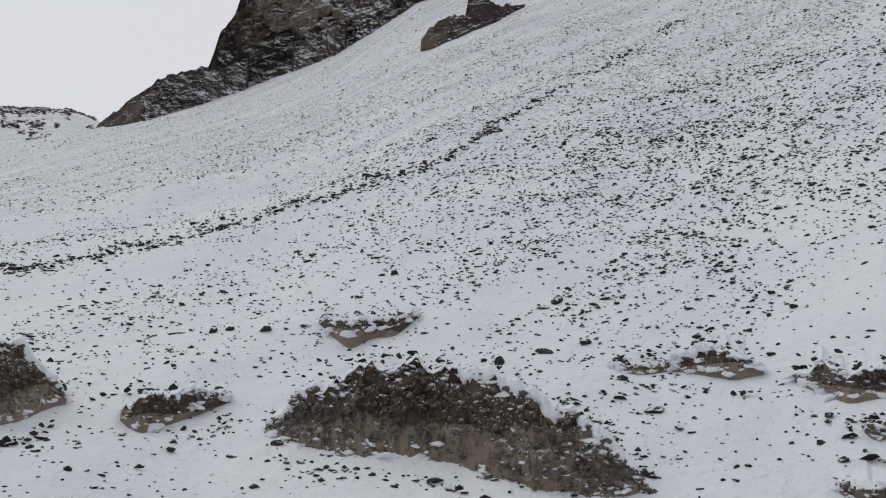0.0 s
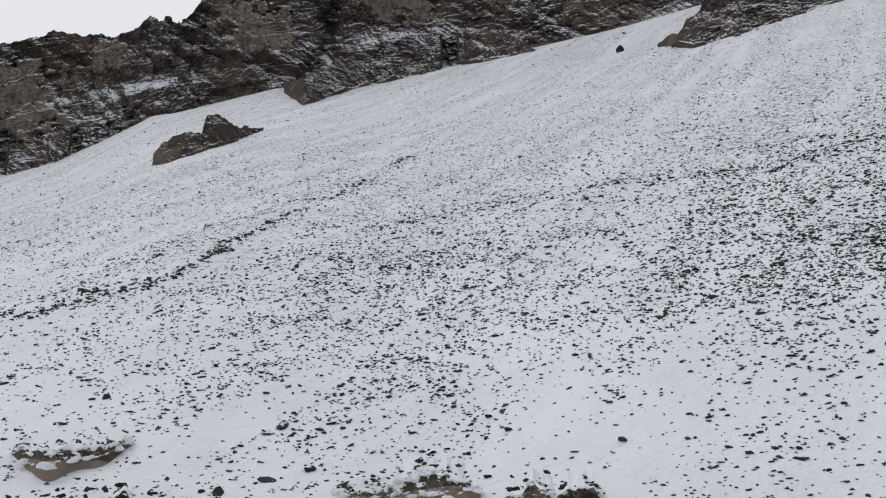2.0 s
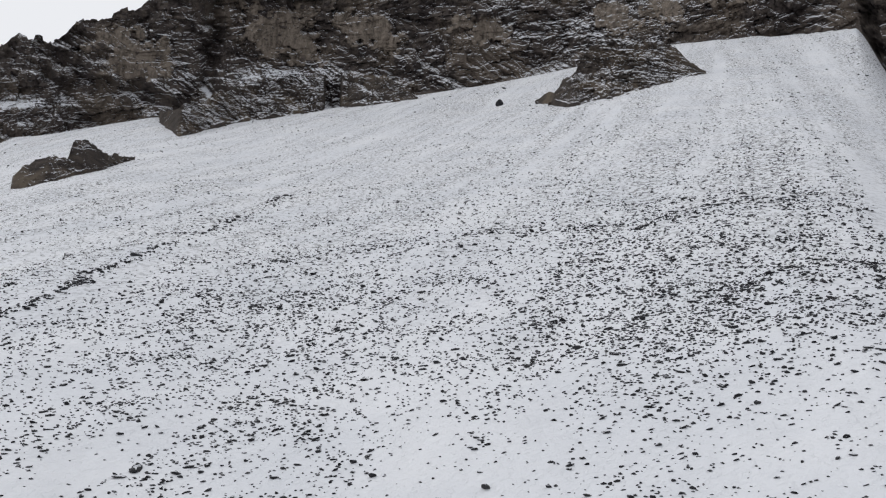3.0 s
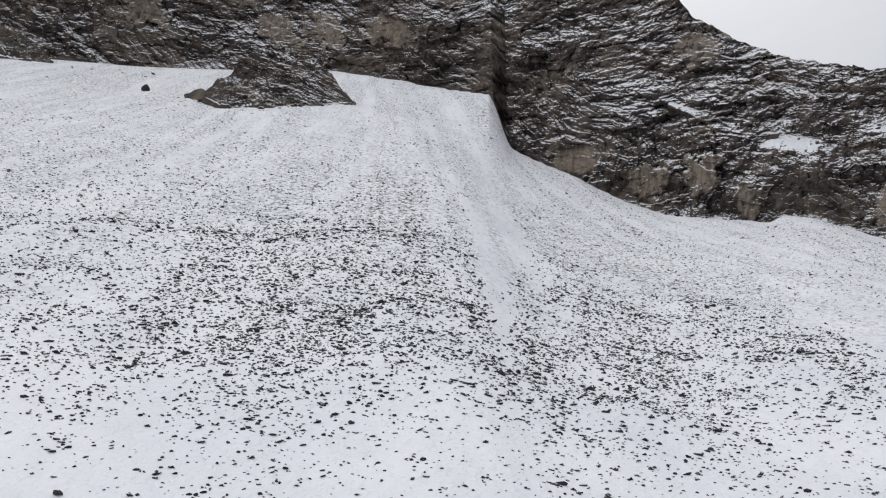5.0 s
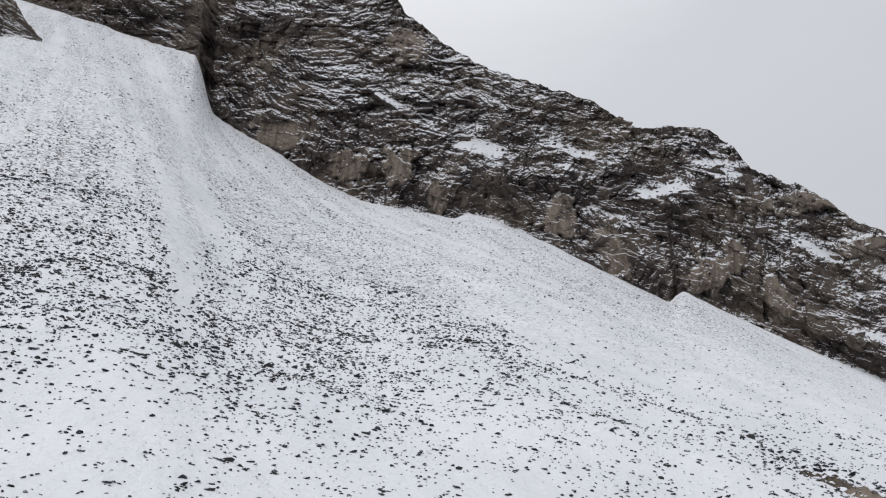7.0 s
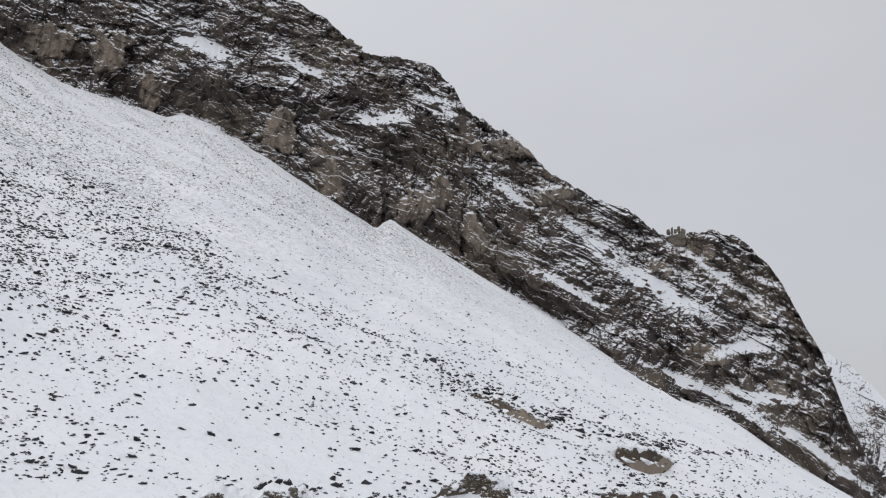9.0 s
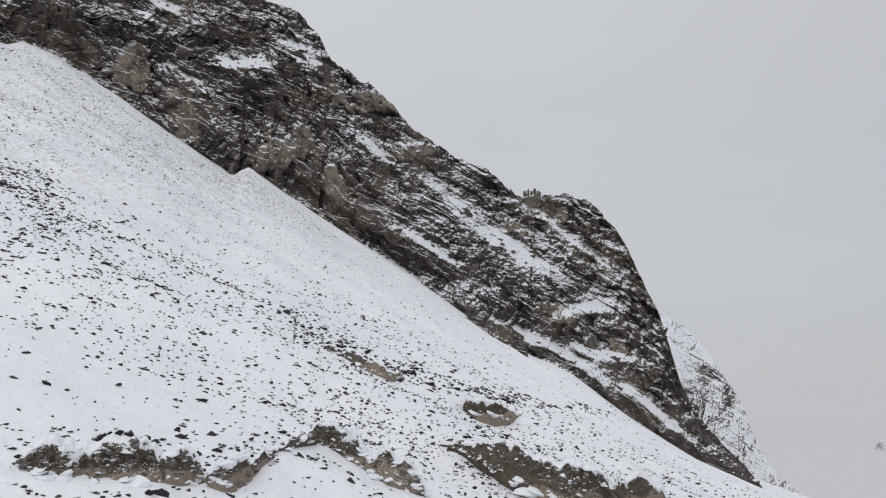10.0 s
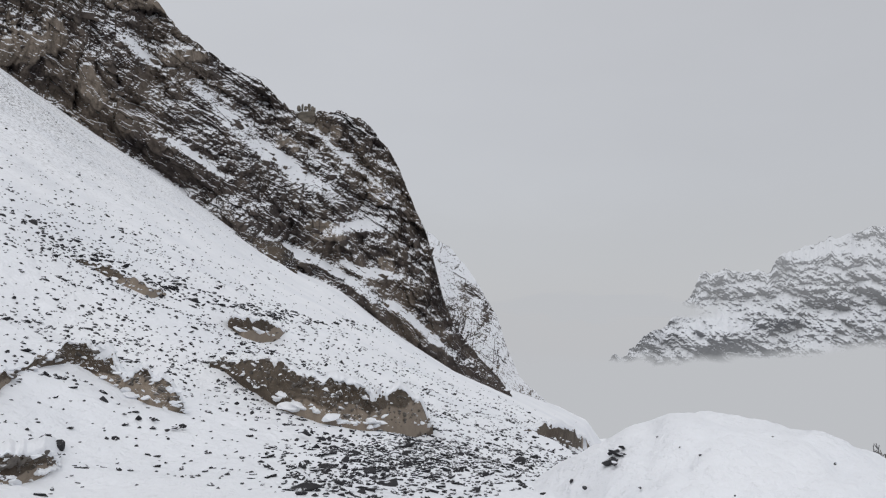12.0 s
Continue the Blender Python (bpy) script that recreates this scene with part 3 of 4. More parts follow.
outcrop([(5.6, 26.3), (7.8, 25.4), (12, 26.6), (18.3, 27.9), (24.6, 28.7)], [(5.6, 26.4), (7.6, 27.0), (10, 28.2), (16, 30.0), (22, 30.2), (24.6, 28.9)],
        "low ledge of layered rock below the cliff", step=9.0, rough=1.0, seed=9, cols=420, rows=90, lean=0.45, back=12.0)
outcrop([(-22.4, 14.1), (-19.5, 14.8), (-12.6, 17.8), (-7.5, 20.1), (-4, 22.6)], [(-22.4, 14.3), (-20.3, 16.2), (-18.7, 17.4), (-15.5, 18.4), (-11, 20.5), (-6.5, 22.6), (-4, 22.9)],
        "dark broken rocks along the foot of the cliff", step=9.0, rough=1.0, seed=12, cols=420, rows=90, lean=0.45, back=12.0)
outcrop([(103.4, 5.0), (105.3, 3.7), (107.4, 2.5)], [(103.4, 5.2), (104.6, 4.9), (106.3, 4.4), (107.1, 3.8), (107.4, 2.7)], "brown rock tooth at the edge of the scree", step=5.0, rough=0.7, seed=14)

# ---- banks of bare moraine ----
BANKS = (
    ([(-10.9, -3.3), (-9.5, -5.4), (-5.6, -6.2), (-0.5, -5.8), (2.8, -7.5), (8.2, -8.6), (13.5, -7.0)], [(-10.9, -2.1), (-7.9, -1.1), (-5.1, 0), (-1.1, 0.5), (3.7, 0.2), (8.1, -2.2), (11, -4.2), (13.5, -6.7)]),
    ([(-31, -4.5), (-26.3, -3.9), (-24.5, -3.3), (-22.6, -2.0)], [(-31, 0.5), (-27.9, 1.0), (-25.2, 0.8), (-24.2, -0.5), (-22.6, -1.8)]),
    ([(-19.5, -2.8), (-18.5, -4.3), (-15.9, -3.2), (-13.1, -1.9)], [(-19.5, -2.4), (-18.3, -1.7), (-16, -1.5), (-13.1, -1.8)]),
    ([(-7.9, 3.0), (-7.2, 2.3), (-5.8, 1.8), (-4.4, 2.5), (-3.0, 2.5), (-1.4, 3.7)], [(-7.9, 3.4), (-5.2, 3.2), (-3.4, 3.1), (-1.4, 3.9)]),
    ([(10.7, 0.4), (12.1, -0.1), (15.2, 0.4), (18.2, 0.1), (20.0, 0.6)], [(10.7, 0.6), (14.8, 0.9), (15.6, 2.1), (18.3, 1.8), (20, 0.75)]),
    ([(21.6, 0.2), (22.8, -0.5), (24.7, -1.4), (27.2, -0.7), (27.6, 0)], [(21.6, 0.4), (23.2, 1.0), (25, 0.8), (27.4, 0.4), (27.6, 0.1)]),
    ([(25.2, -2.6), (25.6, -3.3), (28, -3.0), (29, -2.4)], [(25.2, -2.3), (26.9, -2.0), (29, -2.2)]),
    ([(23.7, -5.9), (25, -7.4), (29, -7.4)], [(23.7, -5.6), (25.3, -5.4), (29, -5.8)]),
    ([(76.6, -4.0), (78, -5.3), (79.4, -5.1), (82.5, -5.6), (86.9, -5.8), (87.3, -4.8)], [(76.6, -3.9), (78.2, -3.3), (79.3, -3.2), (82.3, -3.1), (86.5, -3.7), (87.3, -4.3)]),
    ([(86.9, -5.4), (87.8, -6.0), (89.9, -6.3), (91.2, -4.1), (93.6, -3.2), (95, -3.6), (99, -5.9), (100.9, -6.2)], [(86.9, -4.9), (90.8, -3.9), (93.4, -1.9), (94.9, -1.7), (97.5, -3.5), (100.4, -4.4), (100.9, -6.0)]),
    ([(102.2, -3.1), (102.9, -3.5), (106.6, -5.8), (109.1, -6.8), (112, -7.4), (115.9, -7.6), (116.4, -7.0)], [(102.2, -2.9), (106.5, -2.9), (110.2, -4.3), (115.2, -5.3), (116.4, -6.8)]),
    ([(103.2, -0.6), (104.1, -1.3), (106.2, -1.6), (107, -1.4)], [(103.2, -0.1), (104.2, 0.0), (105.8, -0.7), (107, -1.3)]),
    ([(122.2, -7.6), (123.5, -8.0), (126, -8.8), (126.6, -8.2)], [(122.2, -7.3), (124.6, -6.7), (126.6, -8.0)]),
    ([(93.8, 2.9), (95.0, 2.4), (96.6, 1.6), (98.6, 0.9), (99.4, 1.0)], [(93.8, 3.2), (95.4, 2.9), (96.6, 2.4), (98.4, 1.6), (99.4, 1.2)]),
    ([(87.5, -8.6), (89.5, -9.6), (91.6, -10.1), (93.4, -9.7), (94, -8.9)], [(87.5, -8.5), (88.8, -8.1), (90.4, -8.0), (93.2, -8.3), (94, -8.8)]),
)


BANK_STONES = [mesh_from("stone", *stone_shape(640 + k, 2, 0.7), PEBBLE) for k in range(6)]
EDGE = []


def earth_bank(low, high, k):
    """A bare scarp, the snow that hangs over its edge, and the stones that stick out of it."""
    rnd = np.random.default_rng(300 + k)
    span = low[-1][0] - low[0][0]
    cols, rows = int(60 + 22 * span), 46
    far = float(np.mean(meet(np.array([p[0] for p in low]), np.array([p[1] for p in low]))))
    az, r, z, rows = wall(knots(low), knots(high), low[0][0], low[-1][0], cols, rows, 0.4, 1.1, 0.15, 0.5, 3.0, 50 + k, bury=0.25, dip=0.02, jag=min(0.8, 11.0 / far), even=21, fringe=min(0.3, 5.0 / far), ragged=0.14)
    thing = tagged(new("earth_bank", None), "eroded bank of bare brown moraine earth and stones", "earth bank", "eroded banks")
    part("scarp", mesh_from("scarp", polar(az[None, :], r, z).reshape(-1, 3), grid_faces(len(r), cols), EARTH), thing)
    # snow lip: from the slope behind, over the edge, round and back under
    rt, zt, rb, zb = soften(r[rows - 1], 11), soften(z[rows - 1], 7), r[0], z[0]
    tall = np.minimum(1.0, np.maximum(zt - zb, 0.02) / 0.8)
    s = np.cumsum(rt * np.radians(span) / cols) + 40 * k
    droop = tall * (0.02 + 0.34 * np.clip(fbm(s / 0.8, 0, 0, 5, 80 + k, 0.6), 0, 1))
    over = tall * (0.06 + 0.03 * fbm(s / 0.8, 0, 0, 2, 90 + k))
    back_r = soften(rt, 31) + 2.2
    pr = [back_r, rt + 0.9, rt + 0.3, rt, rt - 0.7 * over, rt - over, rt - 0.8 * over, rt + 0.10]
    thick = tall * np.clip(0.03 + 0.06 * fbm(s / 0.7, 0, 0, 2, 95 + k), 0.0, 0.12)
    pz = [land(az, back_r) - 0.2, zt + thick + 0.03, zt + thick, zt + 0.8 * thick, zt + 0.4 * thick, zt - 0.4 * droop, zt - droop, zt - droop]
    part("snow_lip", mesh_from("snow_lip", polar(az[None, :], np.stack(pr), np.stack(pz)).reshape(-1, 3), grid_faces(8, cols), SNOW, True), thing, "fresh snow hanging over the edge")
    # stones set in the scarp
    n = int(40 * span * float(np.mean(knots(high)(az) - knots(low)(az))) / 3.0) + 10
    j, i = rnd.integers(2, cols - 2, n), np.clip((rnd.beta(2.0, 1.4, n) * rows).astype(int), 3, rows - 2)
    size = np.clip(rnd.lognormal(np.log(0.032), 0.6, n), 0.013, 0.15)
    at = polar(az[j], r[i, j] - 0.3 * size, z[i, j])
    order = np.argsort(-size)
    for m in order[:26]:
        ob = part("stone", BANK_STONES[m % 6], thing)
        ob.matrix_world = pose(*at[m], rnd.uniform(-25, 25), rnd.uniform(-25, 25), rnd.uniform(0, 360)) @ Matrix.Diagonal((size[m], size[m], size[m], 1))
    rest = order[26:]
    part("gravel", scatter("gravel", at[rest], size[rest], PEBBLE, 1, 30 + k, 0.8), thing, "pale and dark gravel set in the earth")["kind"] = "stuff"
    # snow that has lodged on the scarp, mostly along its upper and lower edges
    n = int(9 * span) + 6
    j = rnd.integers(2, cols - 2, n)
    i = np.clip((np.where(rnd.uniform(0, 1, n) < 0.6, 1 - rnd.exponential(0.10, n), rnd.exponential(0.10, n)) * rows).astype(int), 1, rows - 1)
    size = np.clip(rnd.lognormal(np.log(0.075), 0.5, n), 0.03, 0.22) * np.minimum(1, far / 18)
    part("snow_clumps", scatter("snow_clumps", polar(az[j], r[i, j] + 0.1 * size, z[i, j]), size, SNOW, 2, 130 + k, 0.45), thing, "clumps of fresh snow lodged on the earth")["kind"] = "stuff"
    # drifted snow that laps over the foot
    n = int(1.5 * span) + 1
    j = rnd.integers(2, cols - 2, n)
    size = np.clip(rnd.lognormal(np.log(0.13), 0.4, n), 0.05, 0.28) * tall[j]
    part("snow_drift", scatter("snow_drift", polar(az[j], r[3, j] - 0.3 * size, z[2, j] - 0.15 * size), size, SNOW, 2, 160 + k, 0.45), thing, "soft drifted snow against the foot")["kind"] = "stuff"
    # dark stones that lie in the snow along the edge
    n = int(11 * span) + 5
    j = rnd.integers(1, cols - 1, n)
    up = rnd.exponential(0.35, n) * rnd.choice([1, 1, -1], n)
    el = np.degrees(np.arctan2(np.where(up > 0, zt[j], zb[j]), np.where(up > 0, rt[j], rb[j]))) + up
    rr = np.where(up > 0, np.maximum(rt[j] + 0.25, meet(az[j], el)), meet(az[j], el))
    size = np.clip(rnd.lognormal(np.log(0.058), 0.5, n), 0.02, 0.19)
    EDGE.append((polar(az[j], rr, np.maximum(ground_z(az[j], rr), rr * tan(el)) + 0.1 * size), size))


# ---- mound ----
n_a, n_b = 120, 90
mu, mv = np.meshgrid(np.linspace(-1, 1, n_a), np.linspace(-1, 1, n_b))
m_d = np.clip(1 - mu ** 2, 0, 1) * np.clip(1 - mv ** 2, 0, 1)
MOUND_AT, MOUND_R = 138.0, 17.0
m_az = MOUND_AT + 19 * mu
m_top = knots([(119, -13), (122.8, -10.8), (124.9, -9.4), (126.7, -8.1), (128.5, -7.0), (131.3, -6.2), (133.7, -5.95), (136.7, -6.4), (138.6, -6.7), (140.1, -7.0), (142.3, -7.7), (143.7, -8.2), (150, -10), (157, -13)])
m_r = MOUND_R + 7 * mv
m_crest = MOUND_R * tan(m_top(m_az))
m_z = m_crest - 2.6 * np.abs(mv) ** 1.9 * (1 + 0.25 * (mv > 0)) + 0.10 * fbm(m_az / 2.2, m_r / 1.2, 0, 5, 4)
mound = new("snow_mound", mesh_from("snow_mound", polar(m_az, m_r, m_z).reshape(-1, 3), grid_faces(n_b, n_a), SNOW, True))
tagged(mound, "rounded moraine mound under smooth fresh snow", "snow mound")

# ---- far mountain and mist ----
f_az = np.linspace(124, 160, 900)
f_v = np.linspace(0, 1, 240)[:, None]
F_TOP = knots([(124, -6), (127, -3.6), (129, -2.2), (131, -0.6), (132.2, 0.8), (132.9, 1.8), (133.4, 2.9), (134.5, 3.0), (137.6, 3.15), (138.4, 4.1), (139.4, 4.7), (141.3, 4.9), (144, 5.9), (150, 7), (160, 5)])
f_s = f_az[None, :] * 45
f_h = 2600 * (tan(F_TOP(f_az)) - tan(-5.0))
f_z = 2600 * tan(-5.0) + f_h * f_v
f_el = np.degrees(np.arctan2(f_z, 2600.0))
f_face = np.exp(-((f_az[None, :] - 134.4) / 1.6) ** 2 - ((f_el + 1.6) / 1.3) ** 2)
f_r = 2600 + f_h * f_v * 1.05 + 60 * ridged(f_s / 150, f_z / 170, 0, 5, 71) + 12 * ridged((f_s + f_z) / 46, f_z / 60, 0, 4, 73) + 6 * fbm(f_s / 22, f_z / 18, 0, 4, 72, 0.65) - 220 * f_face * smooth(-4, 0, f_el)
f_z = f_r * f_z / 2600 * 0.96 + 14 * fbm(f_s / 30, f_v * 0, 0, 4, 75) * smooth(0.6, 1, f_v)
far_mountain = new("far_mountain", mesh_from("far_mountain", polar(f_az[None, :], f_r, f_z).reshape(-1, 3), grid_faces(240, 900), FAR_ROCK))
tagged(far_mountain, "distant snowy rock mountain half hidden by cloud", "mountain", kind="structure")


def mist_material():
    """Cloud across the valley: solid below, a wedge drifting in front of the mountain, thin above."""
    m = Nodes("mist")
    sep = m.n.new("ShaderNodeSeparateXYZ")
    m.link(m.geo.outputs["Position"], sep.inputs[0])
    bearing = m.math("MULTIPLY", m.math("ARCTAN2", sep.outputs["X"], sep.outputs["Y"]), 180 / math.pi)
    wisp = m.math("SUBTRACT", m.noise(0.0065, 6.0, 0.55, (1, 1, 2.2), 0.8), 0.5)
    height = m.math("MULTIPLY_ADD", wisp, 2.2, m.math("MULTIPLY", sep.outputs["Z"], 180 / math.pi / 1500.0))
    tenth = m.math("MULTIPLY_ADD", m.math("MULTIPLY_ADD", m.math("MAXIMUM", m.math("SUBTRACT", bearing, 134.0), 0.0), -0.14, height), 0.05, 0.5)
    alpha = m.ramp(tenth, (0.352, 1.0), (0.385, 0.30), (0.45, 0.14), (0.55, 0.34), (0.66, 0.44), (0.76, 0.50), (0.90, 0.0))
    across = m.math("MULTIPLY", m.math("SUBTRACT", bearing, 127.0), 1 / 8.8)
    up = m.math("SUBTRACT", height, 0.55)
    wedge = m.math("ADD", m.math("MULTIPLY", across, across), m.math("MULTIPLY", up, up))
    veil = m.ramp(wedge, (0.45, 1.0), (1.0, 0.0))
    alpha = m.mix(1.0, alpha, veil, "LIGHTEN")
    glow = m.n.new("ShaderNodeEmission")
    glow.inputs["Color"].default_value, glow.inputs["Strength"].default_value = (0.575, 0.590, 0.617, 1), 1.0
    clear = m.n.new("ShaderNodeBsdfTransparent")
    mixer = m.n.new("ShaderNodeMixShader")
    m.link(alpha, mixer.inputs[0])
    m.link(clear.outputs[0], mixer.inputs[1])
    m.link(glow.outputs[0], mixer.inputs[2])
    m.link(mixer.outputs[0], m.n["Material Output"].inputs["Surface"])
    return m.mat


b_az, b_el = np.meshgrid(np.linspace(110, 185, 80), np.linspace(-16, 12, 40))
mist = new("backdrop", mesh_from("backdrop", polar(b_az, 1500.0, 1500 * tan(b_el)).reshape(-1, 3), grid_faces(40, 80), mist_material(), True))
tagged(mist, "grey valley mist in front of the far mountain", "mist", kind="structure")


# ---- stones ----
def scatter(name, places, sizes, mat, level=1, seed=0, flat=0.62):
    """Many stones in one mesh: places n x 3, sizes n."""
    g = np.random.default_rng(seed)
    shapes = [stone_shape(seed * 100 + k, level, flat) for k in range(10)]
    pick = g.integers(0, 10, len(places))
    V, F, start = [], [], 0
    for k, (vs, fs) in enumerate(shapes):
        idx = np.nonzero(pick == k)[0]
        if not len(idx):
            continue
        a = np.arctan2(-places[idx, 0], places[idx, 1]) + g.normal(0, 0.45, len(idx))
        tilt = g.uniform(-0.35, 0.35, (len(idx), 2))
        p = vs[None] * sizes[idx][:, None, None]
        c, s = np.cos(a)[:, None], np.sin(a)[:, None]
        x, y, z = p[..., 0] * c - p[..., 1] * s, p[..., 0] * s + p[..., 1] * c, p[..., 2]
        z = z + x * tilt[:, :1] + y * tilt[:, 1:]
        q = np.stack([x, y, z], -1) + places[idx][:, None, :]
        V.append(q.reshape(-1, 3))
        F.append((fs[None] + (start + np.arange(len(idx)) * len(vs))[:, None, None]).reshape(-1, 3))
        start += len(idx) * len(vs)
    return mesh_from(name, np.concatenate(V), np.concatenate(F), mat)


for k, (low, high) in enumerate(BANKS):
    earth_bank(low, high, k)
edge = new("edge_stones", scatter("edge_stones", np.concatenate([e[0] for e in EDGE]), np.concatenate([e[1] for e in EDGE]), STONE, 1, 77))
tagged(edge, "loose dark stones along the edges of the banks", "stones", kind="stuff")


# broken rock lying on the ledges of the cliff
g = np.random.default_rng(21)
n_rub = 5200
b_j, b_i = g.integers(2, len(c_az) - 2, n_rub), (c_rows * (1 - g.beta(1.2, 2.2, n_rub))).astype(int).clip(4, c_rows - 2)
tall = (c_z[c_rows - 1] - c_z[3])[b_j]
stay = g.uniform(0, 1, n_rub) < tall / 40.0
b_j, b_i, n_rub = b_j[stay], b_i[stay], int(stay.sum())
b_size = np.clip(g.lognormal(np.log(0.42), 0.5, n_rub), 0.15, 1.6)
rubble = new("cliff_rubble", scatter("cliff_rubble", polar(c_az[b_j], c_r[b_i, b_j], c_z[b_i, b_j]), b_size, CLIFF, 1, 55, 0.7))
tagged(rubble, "broken snow-dusted rock lying on the cliff's ledges", "rubble", kind="stuff")

# trails and clear strips on the scree, as bearing and elevation of their line
TRAIL = knots([(-27, 4.7), (-20.3, 6.8), (-15.9, 8.3), (-8.5, 10.7), (-3.7, 12.4), (-0.3, 13.5), (2.7, 15.4), (5.9, 17.2), (10.2, 19.3), (12.1, 20.1), (16, 22)])
TRAIL_B = knots([(73, 12.4), (79.3, 9.2), (83.3, 8.3), (94.4, 3.0), (98.5, 1.3), (102.5, 0.6), (108, -1.0)])
g = np.random.default_rng(4)
N = 420000
s_az = g.uniform(-31, 128, N)
top = np.where(s_az < -22.2, BASE_EL(s_az), np.minimum(CLIFF_FOOT(s_az) + 0.2, BASE_EL(s_az) - 0.3))
low = np.interp(s_az, [-31, 15, 30, 50, 75, 90, 110, 128], [-8, -8, -2, 1, -3, -10, -12, -11])
s_el = low + (top - low) * g.uniform(0, 1, N)
u = (s_el - low) / (top - low)
# streaks run down the fall line, fanning from the head of the chute
fan = np.degrees(np.arctan2(s_az - 50.0, np.maximum(33.0 - s_el, 0.5)))
streak = fbm(fan / 7.0, s_el / 14, 0, 4, 61)
flank = fbm((s_el - np.interp(s_az, [-31, -8.5, 16], [3.6, 10.7, 22.0])) / 1.1, s_az / 14, 0, 4, 66)
streak = streak + (flank - streak) * (1 - smooth(8, 26, s_az))
patchy = fbm(s_az / 1.6, s_el / 0.8, 0, 3, 62)
dens = 0.46 + 0.42 * streak + 0.32 * patchy
dens = dens + 0.42 * np.exp(-((s_az - 42) / 11) ** 2 - ((s_el - 15) / 5.5) ** 2)
dens = dens + 0.40 * np.exp(-((s_az - 63) / 8) ** 2 - ((s_el - 14) / 4.0) ** 2)
dens = dens + 0.30 * np.exp(-((s_az - 22) / 14) ** 2 - ((s_el - 13) / 5.0) ** 2)
dens = dens - 0.85 * np.exp(-((s_az - 55.6 - 0.8 * streak - 0.5 * patchy) / (0.7 + 0.12 * (s_el - 12))) ** 2) * smooth(10.5, 15, s_el + patchy) * (1 - smooth(21, 27, s_el))
dens = dens + 1.6 * np.exp(-((s_el - TRAIL(s_az) - 0.3 * patchy) / 0.28) ** 2) * (s_az < 16)
dens = dens + 1.5 * np.exp(-((s_el - TRAIL_B(s_az) - 0.3 * patchy) / 0.30) ** 2) * (s_az > 73)
dens = dens * (1 - 0.55 * smooth(0.70, 0.98, u)) * (0.14 + 0.86 * smooth(0.20, 0.58, u))
on_trail = np.exp(-((s_el - TRAIL(s_az) - 0.3 * patchy) / 0.3) ** 2) * (s_az < 16) + np.exp(-((s_el - TRAIL_B(s_az) - 0.3 * patchy) / 0.3) ** 2) * (s_az > 90)
dens = dens * (1 - 0.55 * smooth(11, 5, s_el - 4 * (s_az > 75)) * np.maximum(1 - smooth(-5, 12, s_az), smooth(70, 85, s_az)))
dens = dens + 0.30 * np.exp(-((s_az - 18) / 16) ** 2 - ((s_el - 19) / 4.0) ** 2) + 0.35 * np.exp(-((s_az - 42) / 16) ** 2 - ((s_el - 21) / 4.0) ** 2)
dens = dens * (1 - 0.35 * smooth(72, 84, s_az)) + 0.6 * np.exp(-((s_az - 114) / 6) ** 2 - ((s_el + 9.6) / 1.2) ** 2)
keep = g.uniform(0, 1, N) < np.clip(dens, 0.02, 1.0) * (0.52 + 0.22 * smooth(9, 15, s_el))
s_az, s_el = s_az[keep], s_el[keep]
s_r = meet(s_az, s_el)
width = (1.20 + 49.0 / s_r) * np.clip(g.lognormal(0.0, 0.42, len(s_az)), 0.45, 2.8) * (1 + 0.7 * on_trail[keep])
size = width * s_r / 1539.0
pl = polar(s_az, s_r, ground_z(s_az, s_r) + size * 0.10)
close = s_r < 55
scree = new("scree_stones", scatter("scree_stones", pl[close], size[close], STONE, 1, 8))
tagged(scree, "dark angular scree stones poking through the snow", "stones", kind="stuff")
scree_far = new("scree_stones", scatter("scree_stones", pl[~close], size[~close], STONE, 0, 9))
tagged(scree_far, "small dark scree stones high on the snowy slope", "stones", kind="stuff")

g = np.random.default_rng(17)
h_az, h_r = g.uniform(-32, -22.6, 2600), g.uniform(380, 640, 2600)
h_keep = fbm(h_az / 1.3, h_r / 60, 0, 3, 19) > 0.05
h_az, h_r = h_az[h_keep], h_r[h_keep]
ridge = new("ridge_rocks", scatter("ridge_rocks", polar(h_az, h_r, ground_z(h_az, h_r)), g.uniform(0.6, 2.2, len(h_az)), CRAG, 0, 18))
tagged(ridge, "dark rocks scattered along the far snowy ridge", "rocks", kind="stuff")

SHAPES = [stone_shape(900 + k, 2, 0.6) for k in range(12)]
ROCKS = [mesh_from("rock", vs, fs, STONE) for vs, fs in SHAPES]


def rock(az, el, wide, turn=0.0, label="dark angular rock half sunk in the snow", k=0):
    """wide: half its width, in thousandths of its distance."""
    r = float(meet(np.array([az]), np.array([el]))[0])
    size = wide * r / 1000.0
    ob = new("rock", ROCKS[k % 12])
    p = polar(np.array([az]), r, ground_z(az, r))[0]
    ob.matrix_world = pose(p[0], p[1], p[2] + size * 0.12, 9 * math.sin(k), 9 * math.cos(k), turn) @ Matrix.Diagonal((size * (1 + 0.3 * math.sin(3 * k)), size, size * (0.85 + 0.25 * math.cos(2 * k)), 1))
    return tagged(ob, label, "rock", "rocks in the snow")


